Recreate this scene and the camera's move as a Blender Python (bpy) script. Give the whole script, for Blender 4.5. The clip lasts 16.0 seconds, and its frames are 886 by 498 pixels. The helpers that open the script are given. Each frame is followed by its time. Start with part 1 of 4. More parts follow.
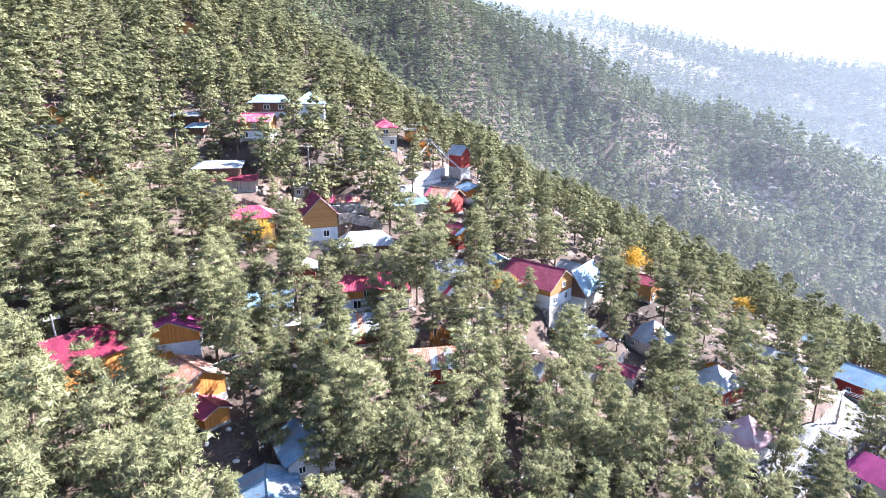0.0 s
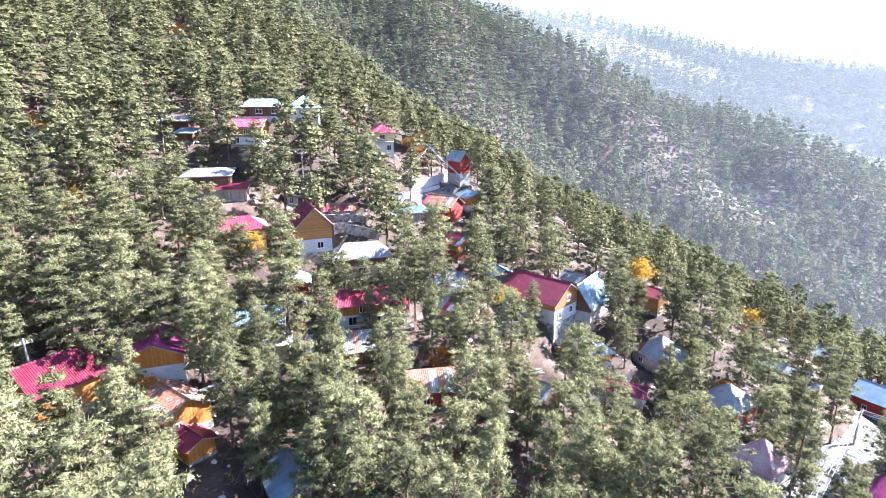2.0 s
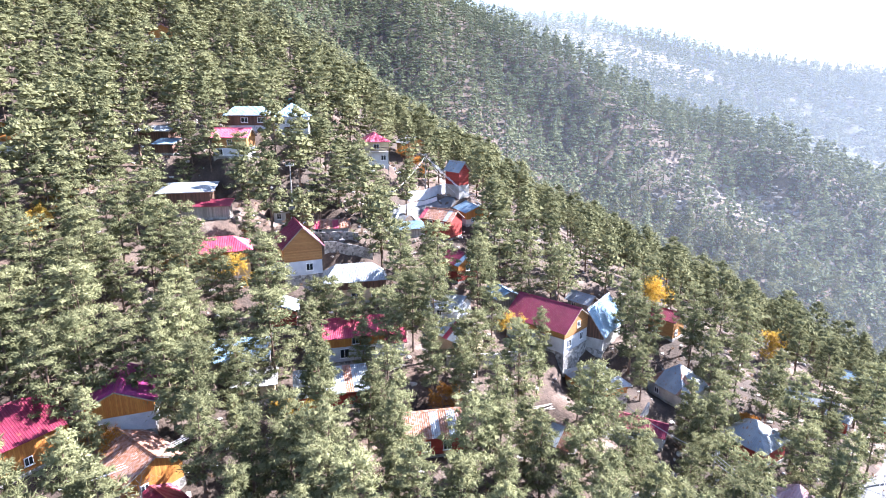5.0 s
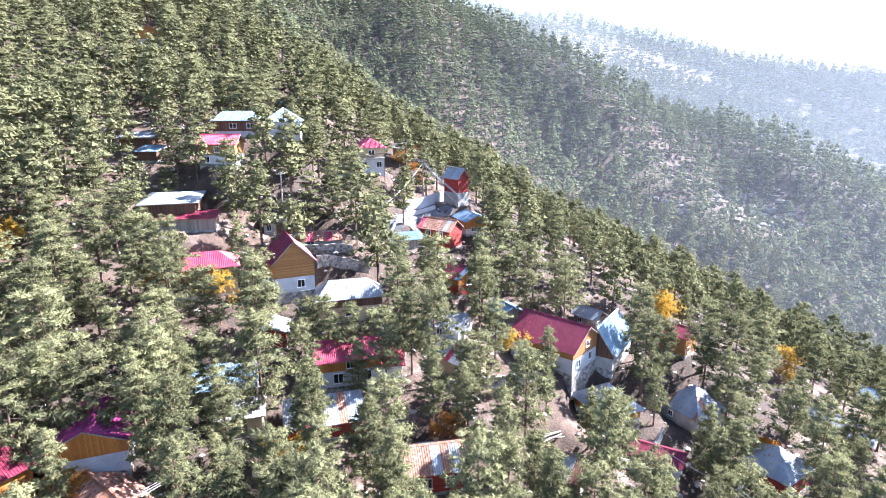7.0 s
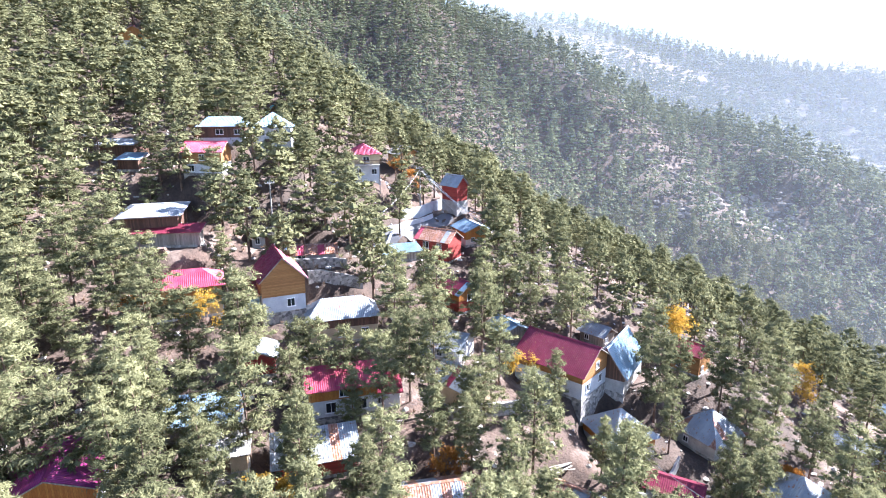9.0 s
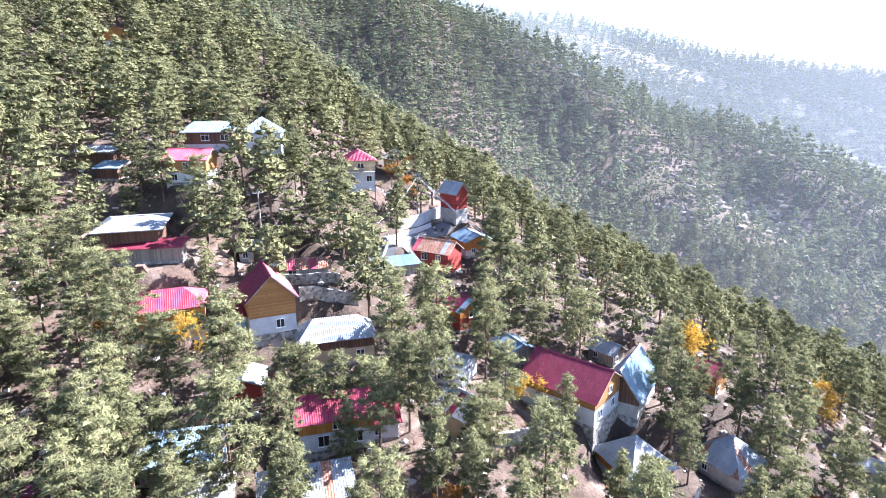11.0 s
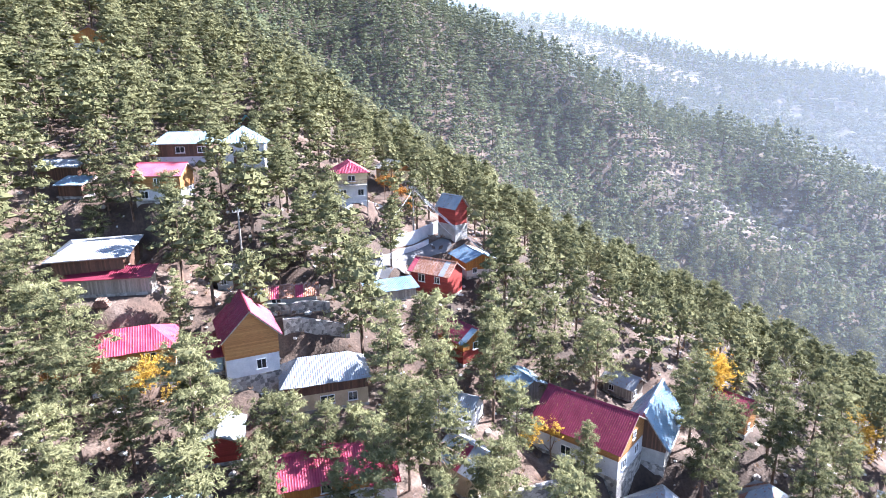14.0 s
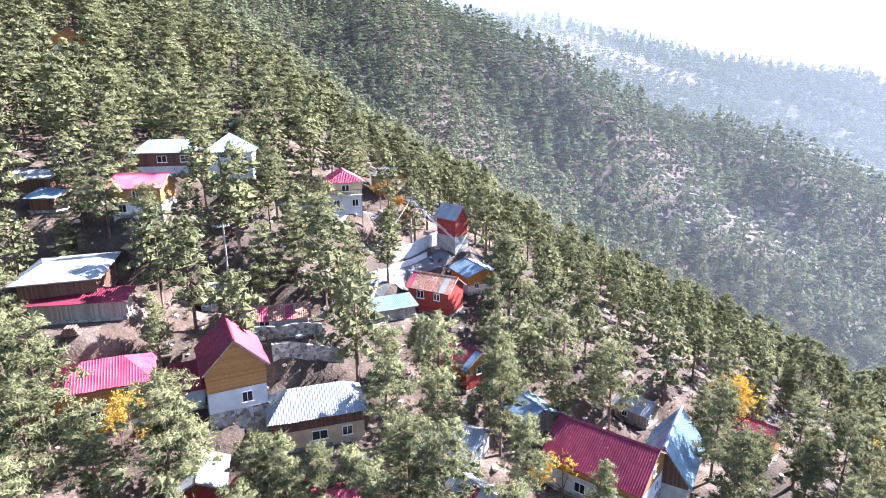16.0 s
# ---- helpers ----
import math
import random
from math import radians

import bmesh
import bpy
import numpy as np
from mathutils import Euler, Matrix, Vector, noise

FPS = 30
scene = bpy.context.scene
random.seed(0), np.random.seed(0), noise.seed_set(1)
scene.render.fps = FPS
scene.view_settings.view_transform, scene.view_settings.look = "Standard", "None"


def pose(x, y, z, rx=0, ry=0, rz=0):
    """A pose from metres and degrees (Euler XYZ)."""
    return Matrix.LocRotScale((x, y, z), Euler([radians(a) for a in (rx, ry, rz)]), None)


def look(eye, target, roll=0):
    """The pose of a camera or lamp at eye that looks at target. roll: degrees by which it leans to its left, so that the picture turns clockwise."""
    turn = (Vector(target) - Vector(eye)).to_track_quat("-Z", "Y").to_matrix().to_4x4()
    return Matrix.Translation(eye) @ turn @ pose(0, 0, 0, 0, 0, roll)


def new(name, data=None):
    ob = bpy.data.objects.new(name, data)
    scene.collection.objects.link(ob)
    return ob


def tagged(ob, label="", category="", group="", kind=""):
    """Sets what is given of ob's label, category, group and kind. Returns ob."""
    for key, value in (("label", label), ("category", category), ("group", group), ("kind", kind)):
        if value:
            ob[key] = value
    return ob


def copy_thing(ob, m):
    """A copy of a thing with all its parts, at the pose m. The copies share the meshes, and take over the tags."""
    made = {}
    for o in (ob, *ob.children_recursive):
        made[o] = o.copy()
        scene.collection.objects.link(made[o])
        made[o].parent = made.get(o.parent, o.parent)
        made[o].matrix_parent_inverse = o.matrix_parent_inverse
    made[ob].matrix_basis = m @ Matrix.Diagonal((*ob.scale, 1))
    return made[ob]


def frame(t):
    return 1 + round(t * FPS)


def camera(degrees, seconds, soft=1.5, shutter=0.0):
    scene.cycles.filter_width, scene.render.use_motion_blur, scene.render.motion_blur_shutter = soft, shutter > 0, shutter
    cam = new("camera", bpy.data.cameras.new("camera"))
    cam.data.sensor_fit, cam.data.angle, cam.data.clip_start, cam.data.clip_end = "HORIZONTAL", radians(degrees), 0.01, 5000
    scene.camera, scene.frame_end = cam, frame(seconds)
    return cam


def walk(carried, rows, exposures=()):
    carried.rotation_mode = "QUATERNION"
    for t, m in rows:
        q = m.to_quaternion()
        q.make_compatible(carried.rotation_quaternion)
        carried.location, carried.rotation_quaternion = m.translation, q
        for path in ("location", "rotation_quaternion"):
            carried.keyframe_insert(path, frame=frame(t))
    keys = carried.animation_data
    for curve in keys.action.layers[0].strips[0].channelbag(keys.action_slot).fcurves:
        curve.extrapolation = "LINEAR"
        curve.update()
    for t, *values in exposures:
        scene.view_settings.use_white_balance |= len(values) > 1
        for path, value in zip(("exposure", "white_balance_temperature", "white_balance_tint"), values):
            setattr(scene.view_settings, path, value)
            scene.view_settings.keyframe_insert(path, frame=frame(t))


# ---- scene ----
cam = camera(74.6, 16.0, soft=1.0)
METRES, EYE, TILT, LEAN, TURN = 48.0, 50.0, -15.0, 0.0, 0.0
ROWS = [
    (0.0, 0.0, 0.0, 0.0, 0.0, 0.0, 0.0),
    (0.5, -0.0022, 0.0223, 0.0104, -0.06, -0.0, 0.0),
    (1.0, -0.0046, 0.0459, 0.0215, -0.14, 0.01, 0.0),
    (1.5, -0.0073, 0.0705, 0.0324, -0.24, 0.01, 0.01),
    (2.0, -0.0106, 0.0958, 0.0438, -0.34, 0.03, 0.03),
    (2.5, -0.0136, 0.1222, 0.0553, -0.43, 0.06, 0.04),
    (3.0, -0.0165, 0.1491, 0.067, -0.51, 0.07, 0.08),
    (3.5, -0.0192, 0.1765, 0.0784, -0.59, 0.08, 0.11),
    (4.0, -0.0223, 0.2043, 0.0906, -0.71, 0.11, 0.14),
    (6.5, -0.0371, 0.3492, 0.1508, -1.23, 0.16, 0.37),
    (7.0, -0.0405, 0.3789, 0.1621, -1.36, 0.17, 0.42),
    (7.5, -0.0434, 0.4084, 0.1742, -1.47, 0.16, 0.47),
    (8.0, -0.0457, 0.4379, 0.1861, -1.59, 0.17, 0.53),
    (8.5, -0.0482, 0.4677, 0.1974, -1.72, 0.17, 0.57),
    (9.0, -0.0513, 0.4977, 0.2095, -1.85, 0.19, 0.63),
    (11.5, -0.0665, 0.6488, 0.2659, -2.49, 0.18, 0.97),
    (12.0, -0.0693, 0.6792, 0.2778, -2.62, 0.17, 1.03),
    (12.5, -0.0721, 0.7106, 0.2903, -2.75, 0.18, 1.09),
    (13.0, -0.0745, 0.7414, 0.3023, -2.89, 0.19, 1.16),
    (13.5, -0.077, 0.7717, 0.3147, -3.03, 0.19, 1.21),
    (14.0, -0.0793, 0.802, 0.3273, -3.15, 0.2, 1.28),
    (14.5, -0.082, 0.8322, 0.34, -3.3, 0.22, 1.34),
    (15.0, -0.0843, 0.8624, 0.352, -3.42, 0.22, 1.4),
    (15.5, -0.0868, 0.8924, 0.3637, -3.55, 0.23, 1.47),
    (16.0, -0.0892, 0.9224, 0.375, -3.68, 0.22, 1.51),
]
walk(cam, [(t, pose(0, 0, EYE, TILT, LEAN, TURN) @ pose(METRES * x, METRES * y, METRES * z, 90 + pitch, roll, yaw)) for t, x, y, z, yaw, pitch, roll in ROWS],
     exposures=((0.0, 2.82, 5770, 17), (8.0, 2.74, 5770, 17), (16.0, 2.7, 5770, 17)))

# ---- light ----
SUN_AZIMUTH, SUN_HEIGHT = 66.0, 38.0        # degrees clockwise from +y, degrees above the horizon
world = bpy.data.worlds.new("sky")
scene.world = world
world.use_nodes = True
wn = world.node_tree.nodes
sky = wn.new("ShaderNodeTexSky")
sky.sky_type, sky.sun_disc = "NISHITA", False
sky.sun_elevation, sky.sun_rotation = radians(SUN_HEIGHT), radians(SUN_AZIMUTH)
sky.air_density, sky.dust_density, sky.altitude = 1.0, 2.5, 1400
wn["Background"].inputs["Strength"].default_value = 0.072
world.node_tree.links.new(sky.outputs[0], wn["Background"].inputs[0])
sun = new("sun", bpy.data.lights.new("sun", "SUN"))
sun.data.energy, sun.data.angle, sun.data.color = 5.0, radians(0.6), (1.0, 0.97, 0.93)
az, el = radians(SUN_AZIMUTH), radians(SUN_HEIGHT)
sun.matrix_world = look(200 * Vector((math.sin(az) * math.cos(el), math.cos(az) * math.cos(el), math.sin(el))), (0, 0, 0))


# ---- materials ----
def material(name, rough=0.8, metal=0.0):
    m = bpy.data.materials.new(name)
    m.use_nodes = True
    b = m.node_tree.nodes["Principled BSDF"]
    b.inputs["Roughness"].default_value, b.inputs["Metallic"].default_value = rough, metal
    return m, m.node_tree.nodes, m.node_tree.links, b


def coords(n, k, scale=(1, 1, 1)):
    tc, mp = n.new("ShaderNodeTexCoord"), n.new("ShaderNodeMapping")
    mp.inputs["Scale"].default_value = scale
    k.new(tc.outputs["Object"], mp.inputs["Vector"])
    return mp.outputs[0]


def noise_of(n, k, vec, scale, detail=4.0):
    t = n.new("ShaderNodeTexNoise")
    t.inputs["Scale"].default_value, t.inputs["Detail"].default_value = scale, detail
    k.new(vec, t.inputs["Vector"])
    return t.outputs["Fac"]


def ramp(n, k, fac, stops):
    r = n.new("ShaderNodeValToRGB")
    while len(r.color_ramp.elements) < len(stops):
        r.color_ramp.elements.new(0.5)
    for e, (at, c) in zip(r.color_ramp.elements, stops):
        e.position, e.color = at, (*c, 1)
    k.new(fac, r.inputs[0])
    return r.outputs[0]


def mixed(n, k, fac, a, b, blend="MIX"):
    x = n.new("ShaderNodeMix")
    x.data_type, x.blend_type = "RGBA", blend
    for socket, v in ((x.inputs[0], fac), (x.inputs[6], a), (x.inputs[7], b)):
        if isinstance(v, (int, float)):
            socket.default_value = v
        elif isinstance(v, tuple):
            socket.default_value = (*v, 1)
        else:
            k.new(v, socket)
    return x.outputs[2]


def bump(n, k, b, height, strength=0.4, distance=0.05):
    u = n.new("ShaderNodeBump")
    u.inputs["Strength"].default_value, u.inputs["Distance"].default_value = strength, distance
    k.new(height, u.inputs["Height"])
    k.new(u.outputs[0], b.inputs["Normal"])


def varied(n, k, colour, amount, per="Object"):
    """Brighter and darker from piece to piece."""
    if per == "Object":
        r = n.new("ShaderNodeObjectInfo").outputs["Random"]
    else:
        r = n.new("ShaderNodeNewGeometry").outputs["Random Per Island"]
    hs, mr = n.new("ShaderNodeHueSaturation"), n.new("ShaderNodeMapRange")
    mr.inputs["To Min"].default_value, mr.inputs["To Max"].default_value = 1 - amount, 1 + amount
    k.new(r, mr.inputs[0])
    k.new(mr.outputs[0], hs.inputs["Value"])
    k.new(colour, hs.inputs["Color"])
    return hs.outputs[0]


def plain(name, c1, c2, scale=1.5, rough=0.8, metal=0.0, relief=0.2, vary=0.0):
    """Two tones in patches with a fine grain."""
    m, n, k, b = material(name, rough, metal)
    v = coords(n, k)
    big, fine = noise_of(n, k, v, scale), noise_of(n, k, v, scale * 14, 3)
    col = ramp(n, k, big, [(0.35, c1), (0.65, c2)])
    col = mixed(n, k, 0.22, col, ramp(n, k, fine, [(0.3, (0.25, 0.25, 0.25)), (0.7, (0.75, 0.75, 0.75))]), "OVERLAY")
    if vary:
        col = varied(n, k, col, vary)
    k.new(col, b.inputs["Base Color"])
    bump(n, k, b, fine, relief, 0.03)
    return m


def boards(name, c1, c2, width=0.16, rough=0.7, upright=False):
    """Sawn boards, each with its own tone, and dark gaps between them."""
    m, n, k, b = material(name, rough)
    v = coords(n, k)
    sep = n.new("ShaderNodeSeparateXYZ")
    k.new(v, sep.inputs[0])
    if upright:
        add = n.new("ShaderNodeMath")
        k.new(sep.outputs[0], add.inputs[0]), k.new(sep.outputs[1], add.inputs[1])
        along = add.outputs[0]
    else:
        along = sep.outputs[2]
    div, flo, fra = n.new("ShaderNodeMath"), n.new("ShaderNodeMath"), n.new("ShaderNodeMath")
    div.operation, flo.operation, fra.operation = "DIVIDE", "FLOOR", "FRACT"
    div.inputs[1].default_value = width
    k.new(along, div.inputs[0]), k.new(div.outputs[0], flo.inputs[0]), k.new(div.outputs[0], fra.inputs[0])
    wn_ = n.new("ShaderNodeTexWhiteNoise")
    wn_.noise_dimensions = "1D"
    k.new(flo.outputs[0], wn_.inputs["W"])
    grain = noise_of(n, k, coords(n, k, (1, 1, 6) if not upright else (6, 6, 1)), 3.0, 5)
    col = mixed(n, k, wn_.outputs["Value"], c1, c2)
    col = mixed(n, k, 0.35, col, ramp(n, k, grain, [(0.3, (0.2, 0.2, 0.2)), (0.7, (0.8, 0.8, 0.8))]), "OVERLAY")
    gap = ramp(n, k, fra.outputs[0], [(0.0, (0.3, 0.3, 0.3)), (0.1, (1, 1, 1))])
    k.new(mixed(n, k, 1.0, col, gap, "MULTIPLY"), b.inputs["Base Color"])
    bump(n, k, b, gap, 0.5, 0.02)
    return m


def sheet_metal(name, c1, c2, rust=0.0, rough=0.45, metal=0.35, vary=0.12):
    """Painted or bare roofing sheet with fading and rust."""
    m, n, k, b = material(name, rough, metal)
    v = coords(n, k)
    col = ramp(n, k, noise_of(n, k, v, 0.8), [(0.35, c1), (0.65, c2)])
    streak = noise_of(n, k, coords(n, k, (2.5, 2.5, 0.6)), 1.3, 6)
    rust_col = ramp(n, k, noise_of(n, k, v, 9), [(0.3, (0.16, 0.055, 0.025)), (0.7, (0.34, 0.15, 0.075))])
    spot = ramp(n, k, streak, [(max(0.0, 0.62 - rust * 0.45), (0, 0, 0)), (0.70 - rust * 0.3, (1, 1, 1))])
    col = mixed(n, k, spot, col, rust_col)
    k.new(varied(n, k, col, vary), b.inputs["Base Color"])
    bump(n, k, b, noise_of(n, k, v, 6), 0.15, 0.03)
    return m


def masonry(name, c1, c2, mortar, scale=2.6):
    """Rubble stones in pale mortar."""
    m, n, k, b = material(name, 0.9)
    v = coords(n, k)
    vo = n.new("ShaderNodeTexVoronoi")
    vo.feature, vo.inputs["Scale"].default_value = "DISTANCE_TO_EDGE", scale
    vc = n.new("ShaderNodeTexVoronoi")
    vc.inputs["Scale"].default_value = scale
    k.new(v, vo.inputs["Vector"]), k.new(v, vc.inputs["Vector"])
    bw = n.new("ShaderNodeRGBToBW")
    k.new(vc.outputs["Color"], bw.inputs[0])
    stone = ramp(n, k, bw.outputs[0], [(0.25, c1), (0.75, c2)])
    edge = ramp(n, k, vo.outputs["Distance"], [(0.0, (0, 0, 0)), (0.09, (1, 1, 1))])
    k.new(mixed(n, k, edge, mortar, stone), b.inputs["Base Color"])
    bump(n, k, b, edge, 0.7, 0.06)
    return m


def foliage(name, dark, mid, light, vary=0.25):
    """Needles or leaves: each tuft has its own tone, each tree too, and light passes through."""
    m, n, k, b = material(name, 0.9)
    b.inputs["Specular IOR Level"].default_value = 0.04
    r = n.new("ShaderNodeNewGeometry").outputs["Random Per Island"]
    col = ramp(n, k, r, [(0.0, dark), (0.5, mid), (1.0, light)])
    col = mixed(n, k, 0.5, col, ramp(n, k, noise_of(n, k, coords(n, k), 0.17, 2.0), [(0.36, dark), (0.64, light)]))
    col = varied(n, k, col, vary)
    k.new(col, b.inputs["Base Color"])
    tr, mx = n.new("ShaderNodeBsdfTranslucent"), n.new("ShaderNodeMixShader")
    mx.inputs[0].default_value = 0.36
    k.new(col, tr.inputs[0])
    k.new(b.outputs[0], mx.inputs[1]), k.new(tr.outputs[0], mx.inputs[2])
    k.new(mx.outputs[0], n["Material Output"].inputs[0])
    return m


NEEDLES = foliage("pine_needles", (0.09, 0.097, 0.049), (0.183, 0.184, 0.09), (0.3, 0.29, 0.148))
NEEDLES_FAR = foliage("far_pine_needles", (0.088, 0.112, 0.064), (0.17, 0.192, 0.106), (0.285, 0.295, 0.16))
YELLOW = foliage("yellow_leaves", (0.34, 0.2, 0.03), (0.5, 0.33, 0.05), (0.64, 0.46, 0.11))
RUSSET = foliage("russet_leaves", (0.22, 0.08, 0.03), (0.4, 0.17, 0.04), (0.5, 0.28, 0.06))
SCRUB = foliage("dry_scrub", (0.12, 0.075, 0.05), (0.2, 0.13, 0.09), (0.3, 0.22, 0.15))
BARK = plain("pine_bark", (0.09, 0.06, 0.045), (0.2, 0.13, 0.09), 1.6, 0.95, relief=0.6)
TWIG = plain("bare_twigs", (0.24, 0.2, 0.18), (0.36, 0.31, 0.28), 2.0, 0.9)
ROAD = plain("pale_road", (0.09, 0.092, 0.1), (0.15, 0.148, 0.15), 0.35, 0.9)
CONCRETE = plain("concrete", (0.3, 0.29, 0.27), (0.44, 0.42, 0.39), 0.9, 0.9)
WHITE = plain("white_plaster", (0.42, 0.43, 0.46), (0.56, 0.56, 0.57), 0.7, 0.85)
CREAM = plain("cream_plaster", (0.4, 0.31, 0.19), (0.5, 0.4, 0.26), 0.7, 0.85)
PINKISH = plain("pale_pink_plaster", (0.6, 0.48, 0.42), (0.7, 0.6, 0.54), 0.7, 0.85)
OCHRE = boards("ochre_boards", (0.27, 0.12, 0.035), (0.36, 0.175, 0.055), 0.22)
ORANGE = boards("orange_boards", (0.34, 0.12, 0.022), (0.44, 0.19, 0.035), 0.2, upright=True)
BROWN = boards("brown_boards", (0.07, 0.035, 0.022), (0.15, 0.075, 0.045), 0.2, upright=True)
REDWOOD = boards("red_boards", (0.22, 0.025, 0.02), (0.32, 0.04, 0.03), 0.22)
GREYWOOD = boards("grey_boards", (0.2, 0.17, 0.14), (0.34, 0.3, 0.26), 0.2, upright=True)
RED = sheet_metal("dark_red_sheet", (0.14, 0.01, 0.03), (0.2, 0.022, 0.05), 0.0)
PINK = sheet_metal("pink_red_sheet", (0.31, 0.03, 0.07), (0.4, 0.07, 0.11), 0.0)
RUSTY = sheet_metal("rusty_sheet", (0.4, 0.27, 0.22), (0.3, 0.15, 0.11), 0.45, 0.65, 0.2, 0.25)
GALV = sheet_metal("galvanised_sheet", (0.22, 0.245, 0.27), (0.3, 0.32, 0.335), 0.03, 0.5, 0.15, 0.07)
BLUE = sheet_metal("blue_grey_sheet", (0.15, 0.25, 0.34), (0.23, 0.32, 0.4), 0.02, 0.4, 0.3)
TURQ = sheet_metal("turquoise_sheet", (0.05, 0.42, 0.52), (0.12, 0.55, 0.62), 0.05, 0.4, 0.2)
PALEPINK = sheet_metal("pale_pink_sheet", (0.42, 0.24, 0.26), (0.5, 0.36, 0.37), 0.0, 0.5, 0.1)
PLUM = sheet_metal("plum_sheet", (0.2, 0.02, 0.1), (0.28, 0.04, 0.14), 0.0)
STONE = masonry("rubble_stone", (0.14, 0.13, 0.12), (0.44, 0.41, 0.37), (0.3, 0.28, 0.25), 2.2)
ROCK = masonry("pale_rock", (0.45, 0.42, 0.38), (0.66, 0.62, 0.57), (0.36, 0.32, 0.28), 0.8)
FRAME = plain("white_frame", (0.74, 0.74, 0.73), (0.8, 0.8, 0.8), 3, 0.5)
POLEWOOD = plain("weathered_pole", (0.3, 0.27, 0.24), (0.45, 0.42, 0.38), 2.5, 0.9)
CABLE = plain("cable", (0.4, 0.4, 0.4), (0.55, 0.55, 0.55), 3, 0.5)
PANE, _n, _k, _b = material("window_pane", 0.08)
_b.inputs["Base Color"].default_value = (0.02, 0.025, 0.03, 1)


def ground_material():
    m, n, k, b = material("forest_floor", 0.95)
    v = coords(n, k)
    wide, patch, fine = noise_of(n, k, v, 0.035, 5), noise_of(n, k, v, 0.3, 6), noise_of(n, k, v, 3.0, 5)
    earth = ramp(n, k, patch, [(0.3, (0.05, 0.032, 0.023)), (0.5, (0.095, 0.06, 0.043)), (0.7, (0.18, 0.138, 0.11))])
    litter = ramp(n, k, patch, [(0.3, (0.038, 0.027, 0.02)), (0.6, (0.07, 0.047, 0.034)), (0.75, (0.13, 0.1, 0.078))])
    col = mixed(n, k, ramp(n, k, wide, [(0.42, (0, 0, 0)), (0.55, (1, 1, 1))]), earth, litter)
    col = mixed(n, k, 0.45, col, ramp(n, k, fine, [(0.3, (0.2, 0.2, 0.2)), (0.7, (0.85, 0.85, 0.85))]), "OVERLAY")
    k.new(col, b.inputs["Base Color"])
    bump(n, k, b, fine, 0.8, 0.15)
    return m


GROUND = ground_material()


def hillside_material():
    m, n, k, b = material("pale_hillside", 0.95)
    v = coords(n, k)
    patch, fine = noise_of(n, k, v, 0.06, 6), noise_of(n, k, v, 0.6, 5)
    col = ramp(n, k, patch, [(0.4, (0.04, 0.042, 0.032)), (0.55, (0.07, 0.065, 0.052)), (0.72, (0.16, 0.14, 0.12))])
    col = mixed(n, k, 0.4, col, ramp(n, k, fine, [(0.3, (0.2, 0.2, 0.2)), (0.7, (0.85, 0.85, 0.85))]), "OVERLAY")
    k.new(col, b.inputs["Base Color"])
    bump(n, k, b, fine, 0.8, 1.0)
    return m


HILLSIDE = hillside_material()


def haze_sheet_material(name, x0, x1, a0, a1, z0, z1):
    """Sheet imitating haze: lets most light through, scatters the sun's; denser sunward, thinning upwards."""
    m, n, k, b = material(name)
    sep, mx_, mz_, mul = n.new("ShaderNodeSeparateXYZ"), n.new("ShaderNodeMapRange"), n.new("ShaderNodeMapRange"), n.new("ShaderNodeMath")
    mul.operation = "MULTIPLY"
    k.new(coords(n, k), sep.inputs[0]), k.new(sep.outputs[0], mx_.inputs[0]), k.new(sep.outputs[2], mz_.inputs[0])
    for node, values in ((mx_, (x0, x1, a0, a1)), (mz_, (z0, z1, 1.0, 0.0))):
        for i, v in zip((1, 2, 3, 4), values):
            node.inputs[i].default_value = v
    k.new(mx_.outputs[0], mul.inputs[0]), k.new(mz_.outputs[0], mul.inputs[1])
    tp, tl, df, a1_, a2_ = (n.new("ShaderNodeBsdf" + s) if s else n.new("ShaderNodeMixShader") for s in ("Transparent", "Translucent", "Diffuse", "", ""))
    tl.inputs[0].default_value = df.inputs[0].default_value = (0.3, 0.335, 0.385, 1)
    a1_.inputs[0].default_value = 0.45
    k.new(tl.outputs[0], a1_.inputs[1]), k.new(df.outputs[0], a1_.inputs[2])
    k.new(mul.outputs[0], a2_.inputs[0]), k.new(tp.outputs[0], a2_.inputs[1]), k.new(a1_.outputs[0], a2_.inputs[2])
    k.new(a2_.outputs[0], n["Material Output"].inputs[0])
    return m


# Haze and sun-side glare come from sheet opacity, rising with x.
HAZE_SHEET = haze_sheet_material("haze", -60.0, 190.0, 0.02, 0.22, 60.0, 130.0)
HAZE_SHEET_FAR = haze_sheet_material("far_haze_sheet", 60.0, 360.0, 0.3, 0.55, 90.0, 220.0)
DRY = plain("dry_rocky_earth", (0.13, 0.1, 0.085), (0.36, 0.32, 0.28), 0.09, 0.95, relief=0.5)
CLIFF = masonry("beige_rock", (0.17, 0.145, 0.12), (0.3, 0.26, 0.22), (0.13, 0.11, 0.09), 0.5)


# ---- ground ----
def smin(a, b, k):
    h = np.clip(0.5 + 0.5 * (b - a) / k, 0, 1)
    return b * (1 - h) + a * h - k * h * (1 - h)


def smax(a, b, k):
    return -smin(-a, -b, k)


def far_slope(x, y):
    """The wooded slope across the gully."""
    crest = smax(62 - 0.46 * (x - 75), 66 - 0.85 * (x - 85), 8.0) - 0.15 * (y - 375)
    return smin(-125.6 - 0.11 * x + 0.535 * y, crest, 16.0) + 4.5 * np.sin(0.075 * x + 0.02 * y + 0.6) * np.clip((y - 225) / 60, 0, 1)


